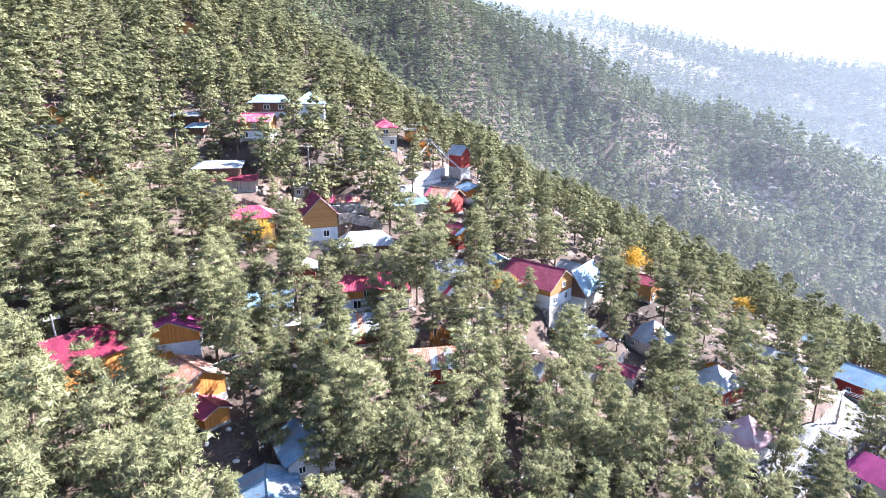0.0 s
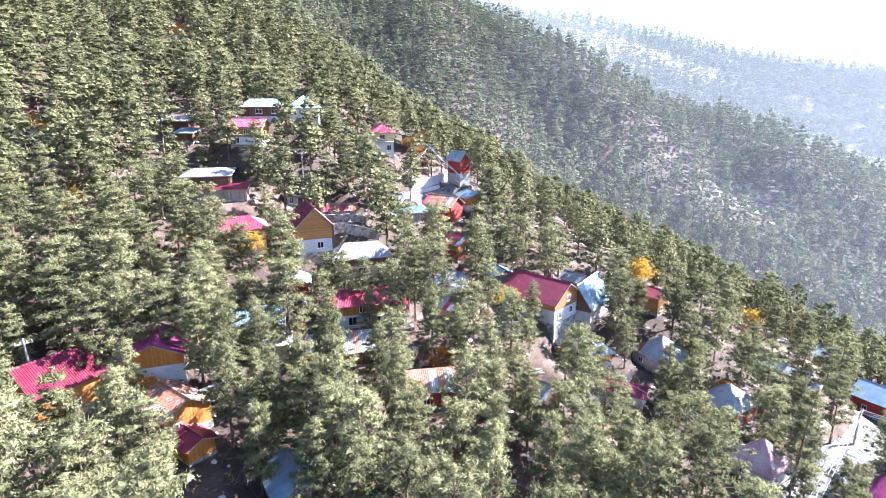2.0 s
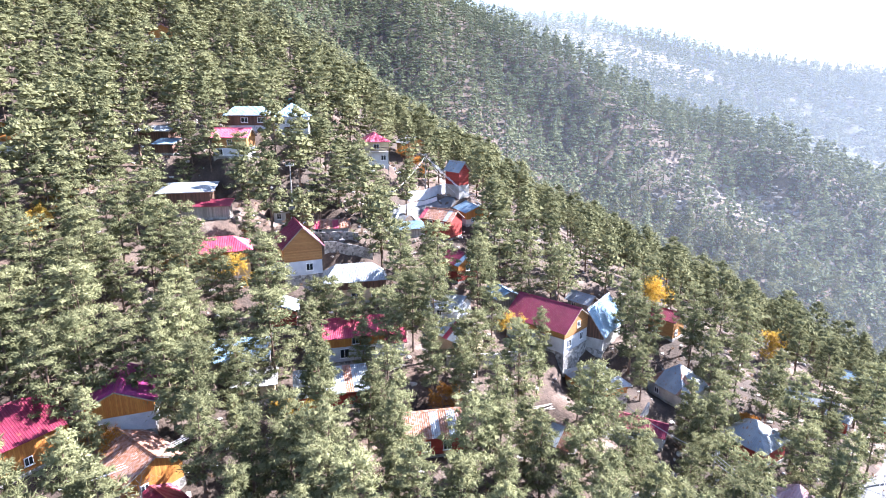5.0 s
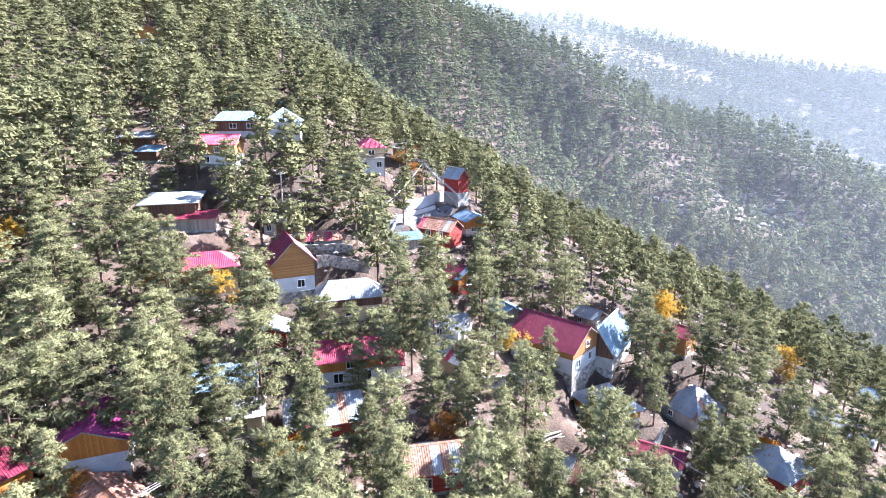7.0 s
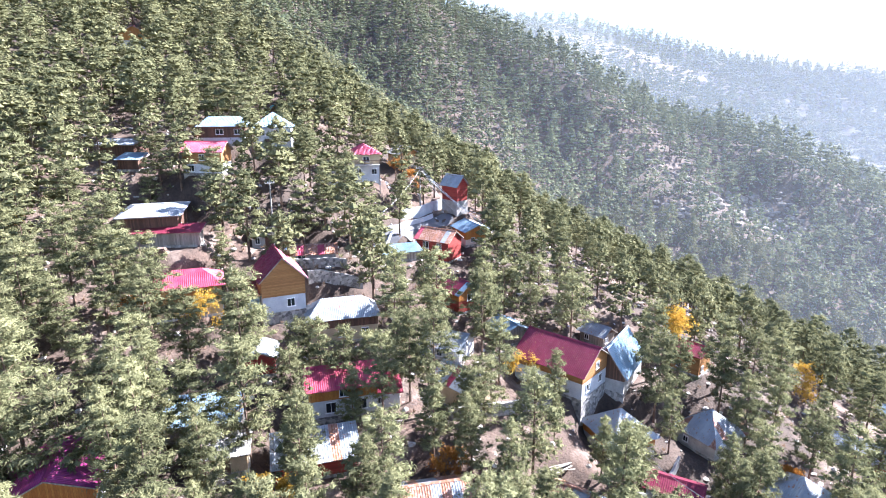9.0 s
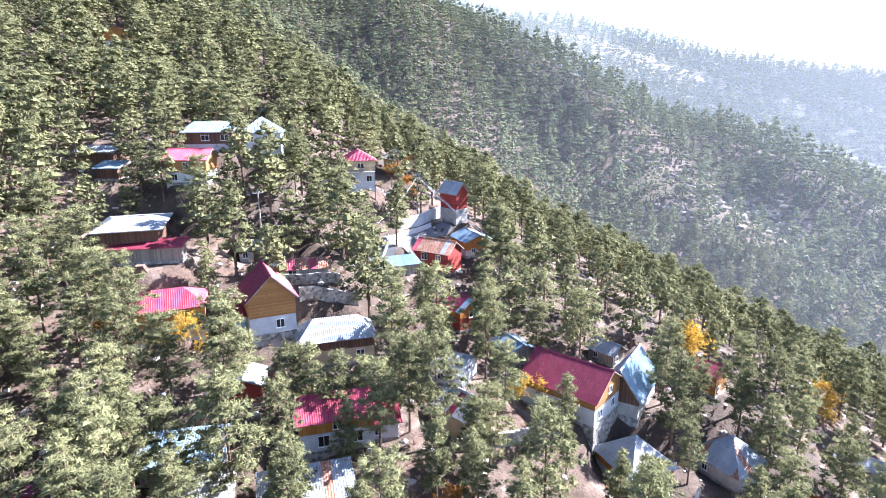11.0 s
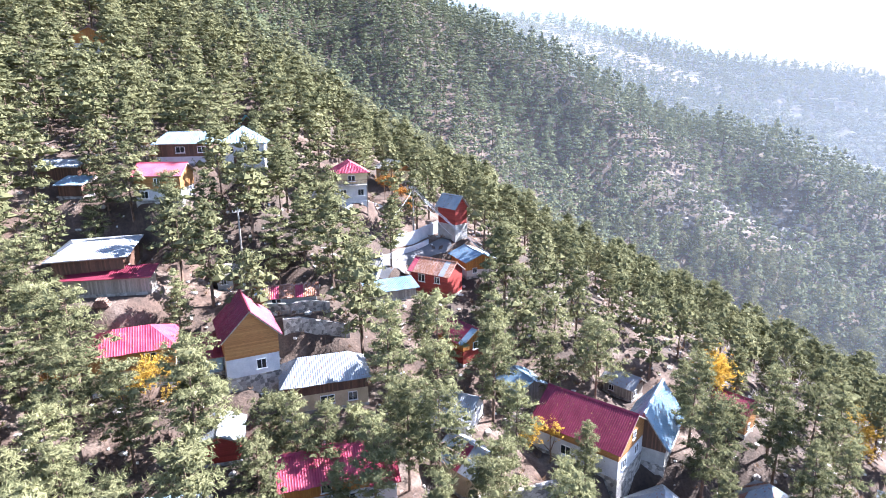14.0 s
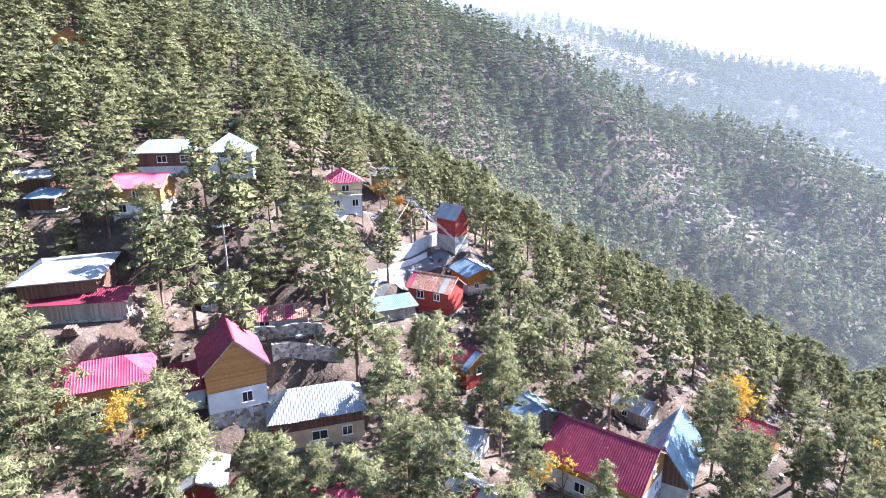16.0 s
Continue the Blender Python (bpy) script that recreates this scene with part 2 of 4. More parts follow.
def land(x, y):
    """Height of the bare hillsides: the village spur, the wooded slope across the gully and the valley floor."""
    spur = smin(-17.4 - 0.222 * x + 0.322 * y, 34 - 0.55 * (x - 5) - 0.1 * (y - 145) + 0.25 * np.maximum(0, -x - 15), 10.0)
    spur = spur + 6.0 * np.exp(-((x + 42) / 28) ** 2 - ((y - 140) / 20) ** 2)
    slope = far_slope(x, y)
    lumps = 0.7 * np.sin(x * 0.11 + 1) * np.sin(y * 0.09) + 0.35 * np.sin(x * 0.31 + y * 0.17) + 2.2 * np.sin(x * 0.023 + 2) * np.sin(y * 0.031)
    low = -46 - 0.02 * x + 0 * y
    return smax(smax(spur, slope, 9.0), low, 14.0) + lumps


# level plots that the houses stand on: x, y, radius, height
PLOTS = []
# open strips below the houses: x, y, half width, length
YARDS = []


def ground_z(x, y):
    """The ground with the plots cut and filled into it."""
    z = land(x, y)
    for px, py, r, pz in PLOTS:
        d = np.hypot(x - px, y - py)
        f = np.clip((r + 3.0 - d) / 3.0, 0, 1)
        f = f * f * (3 - 2 * f)
        z = z * (1 - f) + pz * f
    return z


def mountain_z(x, y):
    """The far mountain behind the valley."""
    face = -65.0 - 0.16 * x + 0.285 * y
    top = smin(face, face - 0.7 * (y - 815), 12.0)
    notch = 9 * np.exp(-((x - 378) / 9.0) ** 2)
    return top - notch + 5 * np.sin(x * 0.017 + 1) * np.sin(y * 0.013) + 2.5 * np.sin(x * 0.05 + y * 0.03)


def mesh_np(name, verts, faces, mat, smooth=False, normals=None):
    """A mesh from arrays; all faces have the same number of corners."""
    me = bpy.data.meshes.new(name)
    verts, faces = np.asarray(verts, np.float32), np.asarray(faces, np.int32)
    n = faces.shape[1]
    me.vertices.add(len(verts)), me.loops.add(faces.size), me.polygons.add(len(faces))
    me.vertices.foreach_set("co", verts.ravel())
    me.loops.foreach_set("vertex_index", faces.ravel())
    me.polygons.foreach_set("loop_start", np.arange(0, faces.size, n, dtype=np.int32))
    me.polygons.foreach_set("use_smooth", np.full(len(faces), smooth))
    me.update(calc_edges=True)
    me.materials.append(mat)
    if normals is not None:
        me.attributes.new("custom_normal", "FLOAT_VECTOR", "POINT").data.foreach_set("vector", np.asarray(normals, np.float32).ravel())
    return me


def grid_sheet(name, xs, ys, height, mat):
    X, Y = np.meshgrid(xs, ys)
    Z = height(X, Y)
    nx = len(xs)
    i = (np.arange(len(ys) - 1)[:, None] * nx + np.arange(nx - 1)[None, :]).ravel()
    return new(name, mesh_np(name, np.stack([X.ravel(), Y.ravel(), Z.ravel()], 1), np.stack([i, i + 1, i + nx + 1, i + nx], 1), mat, True))


# ---- building blocks ----
def box(bm, x0, y0, z0, x1, y1, z1):
    vs = [bm.verts.new(p) for p in ((x0, y0, z0), (x1, y0, z0), (x1, y1, z0), (x0, y1, z0), (x0, y0, z1), (x1, y0, z1), (x1, y1, z1), (x0, y1, z1))]
    for f in ((3, 2, 1, 0), (4, 5, 6, 7), (0, 1, 5, 4), (1, 2, 6, 5), (2, 3, 7, 6), (3, 0, 4, 7)):
        bm.faces.new([vs[i] for i in f])


def solid(bm, loop, shift):
    """A prism: a flat loop of corners swept by shift."""
    a = [bm.verts.new(p) for p in loop]
    c = [bm.verts.new(Vector(p) + Vector(shift)) for p in loop]
    bm.faces.new(a[::-1]), bm.faces.new(c)
    for i in range(len(a)):
        j = (i + 1) % len(a)
        bm.faces.new((a[i], a[j], c[j], c[i]))


def part(name, bm, mat, parent, label=""):
    me = bpy.data.meshes.new(name)
    bmesh.ops.recalc_face_normals(bm, faces=bm.faces)
    bm.to_mesh(me)
    bm.free()
    me.materials.append(mat)
    ob = new(name, me)
    ob.parent = parent
    if label:
        ob["label"] = label
    return ob


def thing(name, m, label, category, group="", kind=""):
    ob = new(name)
    ob.matrix_world = m
    return tagged(ob, label, category, group, kind)


def slope(parent, p0, p1, q1, q0, mat, deck_mat, name="roof", patched=None):
    """One roof slope: a board deck and ribbed metal sheets laid on it, eave p0-p1, top q0-q1."""
    p0, p1, q1, q0 = (Vector(p) for p in (p0, p1, q1, q0))
    e = p1 - p0
    L = e.length
    e.normalize()
    nrm = e.cross(q0 - p0 if (q0 - p0).length > (q1 - p0).length * 0.2 else q1 - p0).normalized()
    if nrm.z < 0:
        nrm = -nrm
    up = nrm.cross(e)
    if up.z < 0:
        up = -up
    a0, a1, b = (q0 - p0).dot(e), (q1 - p0).dot(e), (q0 - p0).dot(up)
    bm = bmesh.new()
    loop = [p0, p1, q1, q0] if (q1 - q0).length > 0.05 else [p0, p1, q0]
    solid(bm, [p - nrm * 0.05 for p in loop], -nrm * 0.13)
    deck = part(name, bm, deck_mat, parent)
    count = max(1, round(L / 1.05))
    wide = L / count
    for i in range(count):
        ss, hs = [], []
        for r in range(4):
            for f, h in ((0.0, 0.0), (0.55, 0.0), (0.68, 0.035), (0.87, 0.035)):
                ss.append((i + (r + f) / 4) * wide), hs.append(h)
        ss.append((i + 1) * wide), hs.append(0.0)
        rows_ = []
        slip = random.uniform(-0.06, 0.05)
        for s, h in zip(ss, hs):
            top = b if a0 <= s <= a1 else (b * s / a0 if s < a0 and a0 > 0.01 else (b * (L - s) / (L - a1) if L - a1 > 0.01 else b))
            lo, hi = p0 + e * s - up * (0.1 + slip), p0 + e * s + up * max(top, 0.02)
            rows_.append((lo + nrm * (h + 0.01), hi + nrm * (h + 0.01), hi - nrm * 0.035, lo - nrm * 0.035))
        bm = bmesh.new()
        vr = [[bm.verts.new(p) for p in r] for r in rows_]
        for a, c in zip(vr, vr[1:]):
            for j in range(4):
                if j != 1:
                    bm.faces.new((a[j], c[j], c[(j + 1) % 4], a[(j + 1) % 4]))
        use = mat if not patched or random.random() > 0.25 else random.choice(patched)
        part("roof_sheet", bm, use, deck)
    return deck


def window(parent, m, w, h, door=False):
    """A window in a wall: frame, bars and pane. m: its middle, y pointing into the wall."""
    bm = bmesh.new()
    t = 0.06
    for x0, z0, x1, z1 in ((-w / 2 - t, -h / 2 - t, -w / 2, h / 2 + t), (w / 2, -h / 2 - t, w / 2 + t, h / 2 + t), (-w / 2, -h / 2 - t, w / 2, -h / 2), (-w / 2, h / 2, w / 2, h / 2 + t), (-0.03, -h / 2, 0.03, h / 2)):
        box(bm, x0, -0.07, z0, x1, 0.05, z1)
    if not door:
        box(bm, -w / 2 - 0.15, -0.14, -h / 2 - t - 0.05, w / 2 + 0.15, 0.05, -h / 2 - t)
    bm.transform(m)
    fr = part("door" if door else "window", bm, BROWN if door else FRAME, parent)
    bm = bmesh.new()
    box(bm, -w / 2, -0.025, -h / 2, w / 2, 0.03, h / 2)
    bm.transform(m)
    part("panel" if door else "pane", bm, BROWN if door else PANE, fr)


def house(name, label, x, y, z, yaw, w, d, h1, h2, rise, roof="gable", low=WHITE, up=OCHRE, top=RED, over=0.45, wins=(), chimney=None, patched=None, category="house", group="village houses", sink=2.5, ridge=0.35, balcony=None, skirt=STONE, yard=13.0, show=0.12):
    """A village house: a stone base, a lower and an upper storey, a metal roof. The gable end looks along local -y.
    wins: (side, along, height, width, tall) with side f, b, l or r."""
    PLOTS.append((x, y, max(w, d) * 0.55, z - show))
    YARDS.append((x, y, max(w, d) * 0.6, yard))
    ob = thing(name, pose(x, y, z, 0, 0, yaw), label, category, group)
    bm = bmesh.new()
    box(bm, -w / 2 - 0.08, -d / 2 - 0.08, -sink, w / 2 + 0.08, d / 2 + 0.08, 0.25)
    part("base", bm, skirt, ob)
    if h1 > 0:
        bm = bmesh.new()
        box(bm, -w / 2, -d / 2, 0.25, w / 2, d / 2, h1)
        part("lower_wall", bm, low, ob)
    H = h1 + h2
    z0 = max(h1, 0.25)
    o = 0.04 if h2 > 0 else 0.0
    bm = bmesh.new()
    W, D = w / 2 + o, d / 2 + o
    if roof == "gable":
        solid(bm, [(-W, -D, z0), (W, -D, z0), (W, -D, H), (0, -D, H + rise * W / (w / 2)), (-W, -D, H)], (0, 2 * D, 0))
    elif roof == "shed":
        solid(bm, [(-W, -D, z0), (-W, D, z0), (-W, D, H + rise), (-W, -D, H)], (2 * W, 0, 0))
    else:
        box(bm, -W, -D, z0, W, D, H)
    part("upper_wall", bm, up, ob)
    X, Y = w / 2 + over, d / 2 + over
    drop = over * rise / (w / 2)
    lift = 0.16
    if roof == "gable":
        zr, ze = H + rise + lift, H - drop + lift
        slope(ob, (-X, Y, ze), (-X, -Y, ze), (0, -Y, zr), (0, Y, zr), top, GREYWOOD, patched=patched)
        slope(ob, (X, -Y, ze), (X, Y, ze), (0, Y, zr), (0, -Y, zr), top, GREYWOOD, patched=patched)
        bm = bmesh.new()
        solid(bm, [(-0.22, -Y - 0.02, zr - 0.05), (0, -Y - 0.02, zr + 0.12), (0.22, -Y - 0.02, zr - 0.05)], (0, 2 * Y + 0.04, 0))
        part("ridge_cap", bm, top, ob)
    elif roof in ("hip", "pyramid"):
        dr = over * rise / (min(w, d) / 2)
        zr, ze = H + rise + lift, H - dr + lift
        r = 0.0 if roof == "pyramid" else d * ridge
        A, B, C, E = (-X, -Y, ze), (X, -Y, ze), (X, Y, ze), (-X, Y, ze)
        R0, R1 = (0, -r, zr), (0, r, zr)
        slope(ob, A, B, R0, R0, top, GREYWOOD, patched=patched)
        slope(ob, B, C, R1, R0, top, GREYWOOD, patched=patched)
        slope(ob, C, E, R1, R1, top, GREYWOOD, patched=patched)
        slope(ob, E, A, R0, R1, top, GREYWOOD, patched=patched)
    elif roof == "shed":
        slope(ob, (-X, -Y, H + lift - over * rise / d), (X, -Y, H + lift - over * rise / d), (X, Y, H + rise + lift + over * rise / d), (-X, Y, H + rise + lift + over * rise / d), top, GREYWOOD, patched=patched)
    if not wins and category != "shed":
        zw = max(1.2, h1 * 0.55)
        wins = (("f", -w * 0.22, zw, 0.7, 0.8), ("l", d * 0.2, zw, 0.7, 0.8), ("r", 0.0, zw, 0.7, 0.8))
    for side, along, up_, ww, hh in wins:
        zz = up_
        mm = {"f": pose(along, -d / 2 - 0.045, zz), "b": pose(along, d / 2 + 0.045, zz, 0, 0, 180), "l": pose(-w / 2 - 0.045, along, zz, 0, 0, -90), "r": pose(w / 2 + 0.045, along, zz, 0, 0, 90)}[side]
        window(ob, mm, ww, hh, hh > 1.6)
    if chimney:
        cx, cy, ch = chimney
        bm = bmesh.new()
        box(bm, cx - 0.25, cy - 0.25, H * 0.8, cx + 0.25, cy + 0.25, H + rise + ch)
        box(bm, cx - 0.33, cy - 0.33, H + rise + ch, cx + 0.33, cy + 0.33, H + rise + ch + 0.12)
        part("chimney", bm, CONCRETE, ob)
    if balcony:
        side_y, bz, bw, bd = balcony
        bm = bmesh.new()
        box(bm, -bw / 2, -d / 2 - bd, bz - 0.12, bw / 2, -d / 2 - 0.05, bz)
        part("balcony", bm, CONCRETE, ob)
        bm = bmesh.new()
        n_ = max(3, round(bw / 0.25))
        for i in range(n_ + 1):
            xx = -bw / 2 + 0.05 + (bw - 0.1) * i / n_
            box(bm, xx - 0.025, -d / 2 - bd + 0.03, bz, xx + 0.025, -d / 2 - bd + 0.08, bz + 0.9)
        box(bm, -bw / 2, -d / 2 - bd + 0.02, bz + 0.9, bw / 2, -d / 2 - bd + 0.09, bz + 0.98)
        part("railing", bm, BROWN, ob)
        for xx in (-bw / 2 + 0.1, bw / 2 - 0.1):
            bm = bmesh.new()
            box(bm, xx - 0.07, -d / 2 - bd + 0.02, -sink, xx + 0.07, -d / 2 - bd + 0.16, bz - 0.12)
            part("post", bm, GREYWOOD, ob)
    return ob


# ---- the village ----
house("wooden_house", "ochre boarded house over white ground floor, dark red roof", -24.0, 108.6, 23.3, 22.5, 6.0, 7.6, 2.6, 2.6, 3.0, wins=(("f", 0.9, 1.5, 1.0, 1.1), ("l", 0, 1.4, 1.0, 1.0)), category="house", show=1.5, sink=3.5, yard=18)
house("hip_roofed_house", "ochre house with a pink-red hipped metal roof", -35.6, 104.6, 24.0, 110, 6.2, 8.4, 2.3, 2.2, 1.5, "hip", CREAM, OCHRE, PINK, ridge=0.22, wins=(("l", -1.8, 3.4, 1.1, 1.1), ("l", 0.8, 1.3, 1.1, 1.2), ("b", 0, 3.3, 1.2, 1.0), ("b", 0, 1.2, 1.4, 1.9)), skirt=WHITE, yard=12)
house("white_roofed_house", "low house with a wide white metal roof", -45.6, 119.0, 32.2, 105, 11.2, 7.8, 2.3, 1.4, 0.7, "hip", BROWN, BROWN, GALV, over=0.7, yard=11)
house("barn", "long house with a pale metal roof, balcony below", -14.8, 107.2, 18.9, 104, 5.6, 9.8, 2.3, 1.6, 1.9, "hip", CREAM, BROWN, GALV, wins=(("l", 0, 1.4, 1.6, 1.0), ("l", -3, 1.4, 1.0, 1.0)), ridge=0.3)
house("red_roofed_cabin", "ochre cabin with a pinkish red metal roof", -41.3, 132.6, 40.1, 90, 5.6, 6.6, 1.9, 2.1, 1.4, "gable", WHITE, OCHRE, PINK, wins=(("l", 0, 3.0, 0.8, 1.0), ("l", 2.0, 1.1, 1.0, 1.0)), yard=10)
house("shed", "old shed with pale blue metal roof sheets", -58.6, 138.3, 42.5, 84, 5.0, 6.5, 2.4, 0.0, 0.7, "gable", BROWN, BROWN, GALV, category="shed", group="village sheds", yard=9)
house("lean_to", "low lean-to under one blue metal sheet", -55.0, 133.2, 40.6, -4, 3.6, 3.0, 2.0, 0, 0.7, "shed", BROWN, GREYWOOD, BLUE, category="shed", group="village sheds")
house("white_house", "white two-storey house with a pale blue roof", -32.6, 146.6, 43.0, 8, 7.0, 6.0, 2.4, 2.4, 2.4, "hip", WHITE, WHITE, BLUE, wins=(("f", -2.0, 3.5, 1.1, 1.1), ("f", 0.7, 3.6, 0.8, 0.9), ("f", 2.3, 3.6, 0.8, 0.9), ("f", -1.0, 1.3, 1.0, 1.9)), ridge=0.05, yard=13)
house("grey_roofed_house", "wooden house with a grey-blue hipped roof", -41.2, 143.4, 44.4, 95, 6.2, 8.4, 1.4, 2.2, 1.5, "hip", WHITE, BROWN, BLUE, wins=(("l", -3.0, 2.5, 1.3, 0.9), ("l", 0.4, 2.5, 1.3, 0.9)))
house("red_hipped_house", "tall house with pink-red roof above white walls", -15.0, 151.0, 36.3, 12, 5.6, 6.2, 3.4, 2.2, 1.6, "hip", WHITE, CREAM, PINK, wins=(("f", 0, 4.4, 1.2, 1.0), ("f", 1.6, 1.8, 1.0, 1.1), ("f", -1.6, 1.8, 1.0, 1.1)), sink=5, skirt=WHITE, balcony=(0, 3.3, 5.4, 1.2), yard=18)
house("beige_house", "small house with a pale beige roof", -7.4, 172.0, 36.8, 30, 5.4, 6.0, 2.4, 0.6, 1.5, "gable", CREAM, OCHRE, CONCRETE, category="house")
house("red_shed", "narrow dark red shed with a pale metal roof", 4.2, 149.4, 31.6, 40, 3.0, 4.6, 1.8, 1.9, 1.7, "gable", REDWOOD, REDWOOD, GALV, category="shed", group="village sheds", skirt=CONCRETE, show=2.6, sink=4)
house("red_house", "bright red house with a rusty metal roof", 0.4, 135.4, 22.8, 56, 4.8, 7.2, 2.5, 1.6, 1.6, "gable", REDWOOD, REDWOOD, RUSTY, wins=(("l", 1.4, 3.0, 1.2, 1.2), ("l", -1.6, 3.0, 0.9, 1.0)), patched=[GALV, PINK], yard=18)
house("orange_house", "orange house with a low blue metal roof", 7.2, 141.0, 24.6, 20, 5.4, 6.4, 1.3, 1.6, 1.1, "gable", PINKISH, ORANGE, BLUE)
house("open_shelter", "low open shelter with blue metal sheets", -7.2, 128.6, 24.4, 20, 7.6, 3.0, 1.7, 0, 0.6, "shed", GREYWOOD, GREYWOOD, BLUE, category="shed", group="village sheds")
house("old_hut", "low old hut with blue and rusty roof sheets", -21.6, 121.4, 26.2, 100, 4.0, 8.0, 2.0, 0, 0.9, "gable", CONCRETE, CONCRETE, RUSTY, patched=[BLUE, PINK], wins=(("l", 1.5, 1.3, 1.2, 0.8),), category="shed", group="village sheds")
house("small_red_house", "small red house with a patched red and grey roof", 3.4, 119.0, 18.6, 35, 4.6, 5.6, 2.2, 1.3, 1.5, "gable", REDWOOD, ORANGE, RED, patched=[GALV, BLUE], wins=(("f", 0.3, 2.6, 1.6, 1.0),), yard=16)
house("white_cottage", "low white cottage with a white roof", 0.8, 106.0, 16.0, 62, 5.2, 6.4, 2.3, 0, 1.4, "gable", WHITE, WHITE, GALV, wins=(("f", 0, 2.3, 0.8, 0.8), ("l", 0, 1.3, 0.8, 0.9)))
house("big_red_house", "large ochre and white house, ribbed dark red roof", 17.8, 104.0, 12.6, 47.0, 8.4, 11.0, 2.6, 1.3, 2.7, "gable", WHITE, OCHRE, RED, wins=(("f", 1.0, 1.7, 0.9, 1.1), ("f", -2.6, 1.6, 0.9, 1.1), ("f", 0, 4.0, 0.8, 0.9), ("l", 1, 1.4, 1.2, 1.1)), sink=4, yard=18)
house("grey_roofed_cabin", "dark brown boarded cabin with a grey metal roof", 26.6, 106.2, 11.4, -35.5, 5.4, 9.2, 2.1, 1.0, 3.6, "gable", CONCRETE, BROWN, BLUE, wins=(("f", -1.0, 1.3, 1.2, 1.0),))
house("brown_hut", "small brown boarded hut with a dark red roof", 41.2, 112.4, 9.6, 40, 3.8, 4.8, 1.6, 2.0, 1.0, "gable", OCHRE, OCHRE, RED, category="hut")
house("upper_hut", "small weathered hut with pale roof edge", 27.0, 117.5, 12.4, 40, 3.2, 4.6, 2.2, 0, 1.0, "gable", GREYWOOD, BROWN, GALV, category="hut")
house("pyramid_roofed_hut", "orange hut with a white pyramid metal roof", 23.8, 95.4, 7.0, 20, 6.4, 7.0, 1.2, 1.6, 2.6, "pyramid", CONCRETE, ORANGE, GALV, category="hut", wins=(("r", 1.2, 1.7, 0.9, 1.2),))
house("patched_hut", "hut with a white and rust-red tiled pyramid roof", 38.2, 98.4, 4.8, 28, 6.6, 6.6, 2.0, 0.6, 2.8, "pyramid", CONCRETE, BLUE, GALV, patched=[RUSTY], category="hut")
house("cream_hut", "cream hut with a patched white metal roof", 2.4, 97.2, 13.0, 40, 4.6, 6.2, 2.4, 1.2, 1.6, "gable", CREAM, CREAM, GALV, patched=[RED, BLUE], wins=(("f", -0.6, 2.6, 0.6, 0.8),))
house("striped_house", "white house with orange boards and red roof", -13.4, 94.2, 14.6, 104, 6.0, 8.4, 2.5, 1.6, 1.5, "gable", WHITE, ORANGE, PINK, wins=(("l", -2.2, 1.5, 1.2, 1.3), ("l", 1.6, 1.5, 1.2, 1.3), ("l", 0, 3.3, 0.9, 0.9)))
house("porch", "low white porch with a bright red metal roof", -7.8, 95.2, 14.2, 10, 3.4, 3.2, 2.4, 0, 0.8, "shed", WHITE, WHITE, PINK, category="porch", group="village sheds")
house("slatted_shed", "shed under a ribbed grey metal roof", -28.0, 86.6, 15.8, 8, 8.0, 4.2, 2.3, 0, 1.0, "shed", GREYWOOD, GREYWOOD, BLUE, category="shed", group="village sheds", yard=3)
house("plaster_hut", "cream plaster hut with a dark doorway", -24.4, 82.0, 14.4, 12, 4.8, 3.6, 2.3, 0, 0.3, "shed", CREAM, CREAM, CONCRETE, wins=(("f", 0.2, 1.1, 0.9, 1.8),), category="hut", yard=3)
house("patchwork_shed", "low shed with white and rusty roof sheets", -15.0, 84.0, 12.6, 14, 9.0, 4.6, 2.2, 0, 1.0, "shed", REDWOOD, REDWOOD, GALV, patched=[RUSTY, RUSTY, PINK], category="shed", group="village sheds", yard=3)
house("rusty_roofed_house", "brick-red house with a rusty ribbed metal roof", -1.6, 79.4, 8.8, 100, 5.6, 6.8, 2.6, 0.4, 1.6, "gable", REDWOOD, REDWOOD, RUSTY, patched=[GALV], wins=(("l", 1.2, 1.5, 0.9, 1.2), ("l", -1.4, 1.5, 0.9, 1.2)))
house("collapsed_shed", "half collapsed shed with rusty roof sheets", 15.0, 82.8, 6.4, 52, 4.6, 6.0, 1.6, 0, 1.5, "gable", GREYWOOD, GREYWOOD, RUSTY, patched=[GALV, PINK], category="shed", group="village sheds")
house("walled_yard_house", "low house with a red roof in a walled yard", 28.6, 87.4, 4.2, 58, 3.4, 6.2, 2.1, 0, 0.8, "gable", WHITE, WHITE, RED, category="house")
house("red_hut", "dark red hut with a white pyramid metal roof", 45.7, 88.4, 0.4, 32, 6.2, 6.2, 2.4, 1.0, 2.4, "pyramid", REDWOOD, REDWOOD, GALV, category="hut", yard=17)
house("white_pyramid_house", "white house with a pale pink pyramid roof", 45.6, 77.4, -2.4, 35, 5.6, 5.6, 2.6, 0.3, 3.0, "pyramid", WHITE, WHITE, PALEPINK, category="house", yard=17)
house("dark_red_house", "yellow house with a broad dark red metal roof", -45.6, 67.4, 15.2, -32, 8.2, 8.2, 2.4, 1.4, 2.2, "gable", ORANGE, ORANGE, RED, yard=18)
house("rusty_cabin", "yellow boarded cabin with a rusty ribbed roof", -32.2, 67.0, 13.0, 52, 5.6, 7.0, 1.8, 1.0, 1.4, "gable", ORANGE, ORANGE, RUSTY, yard=19)
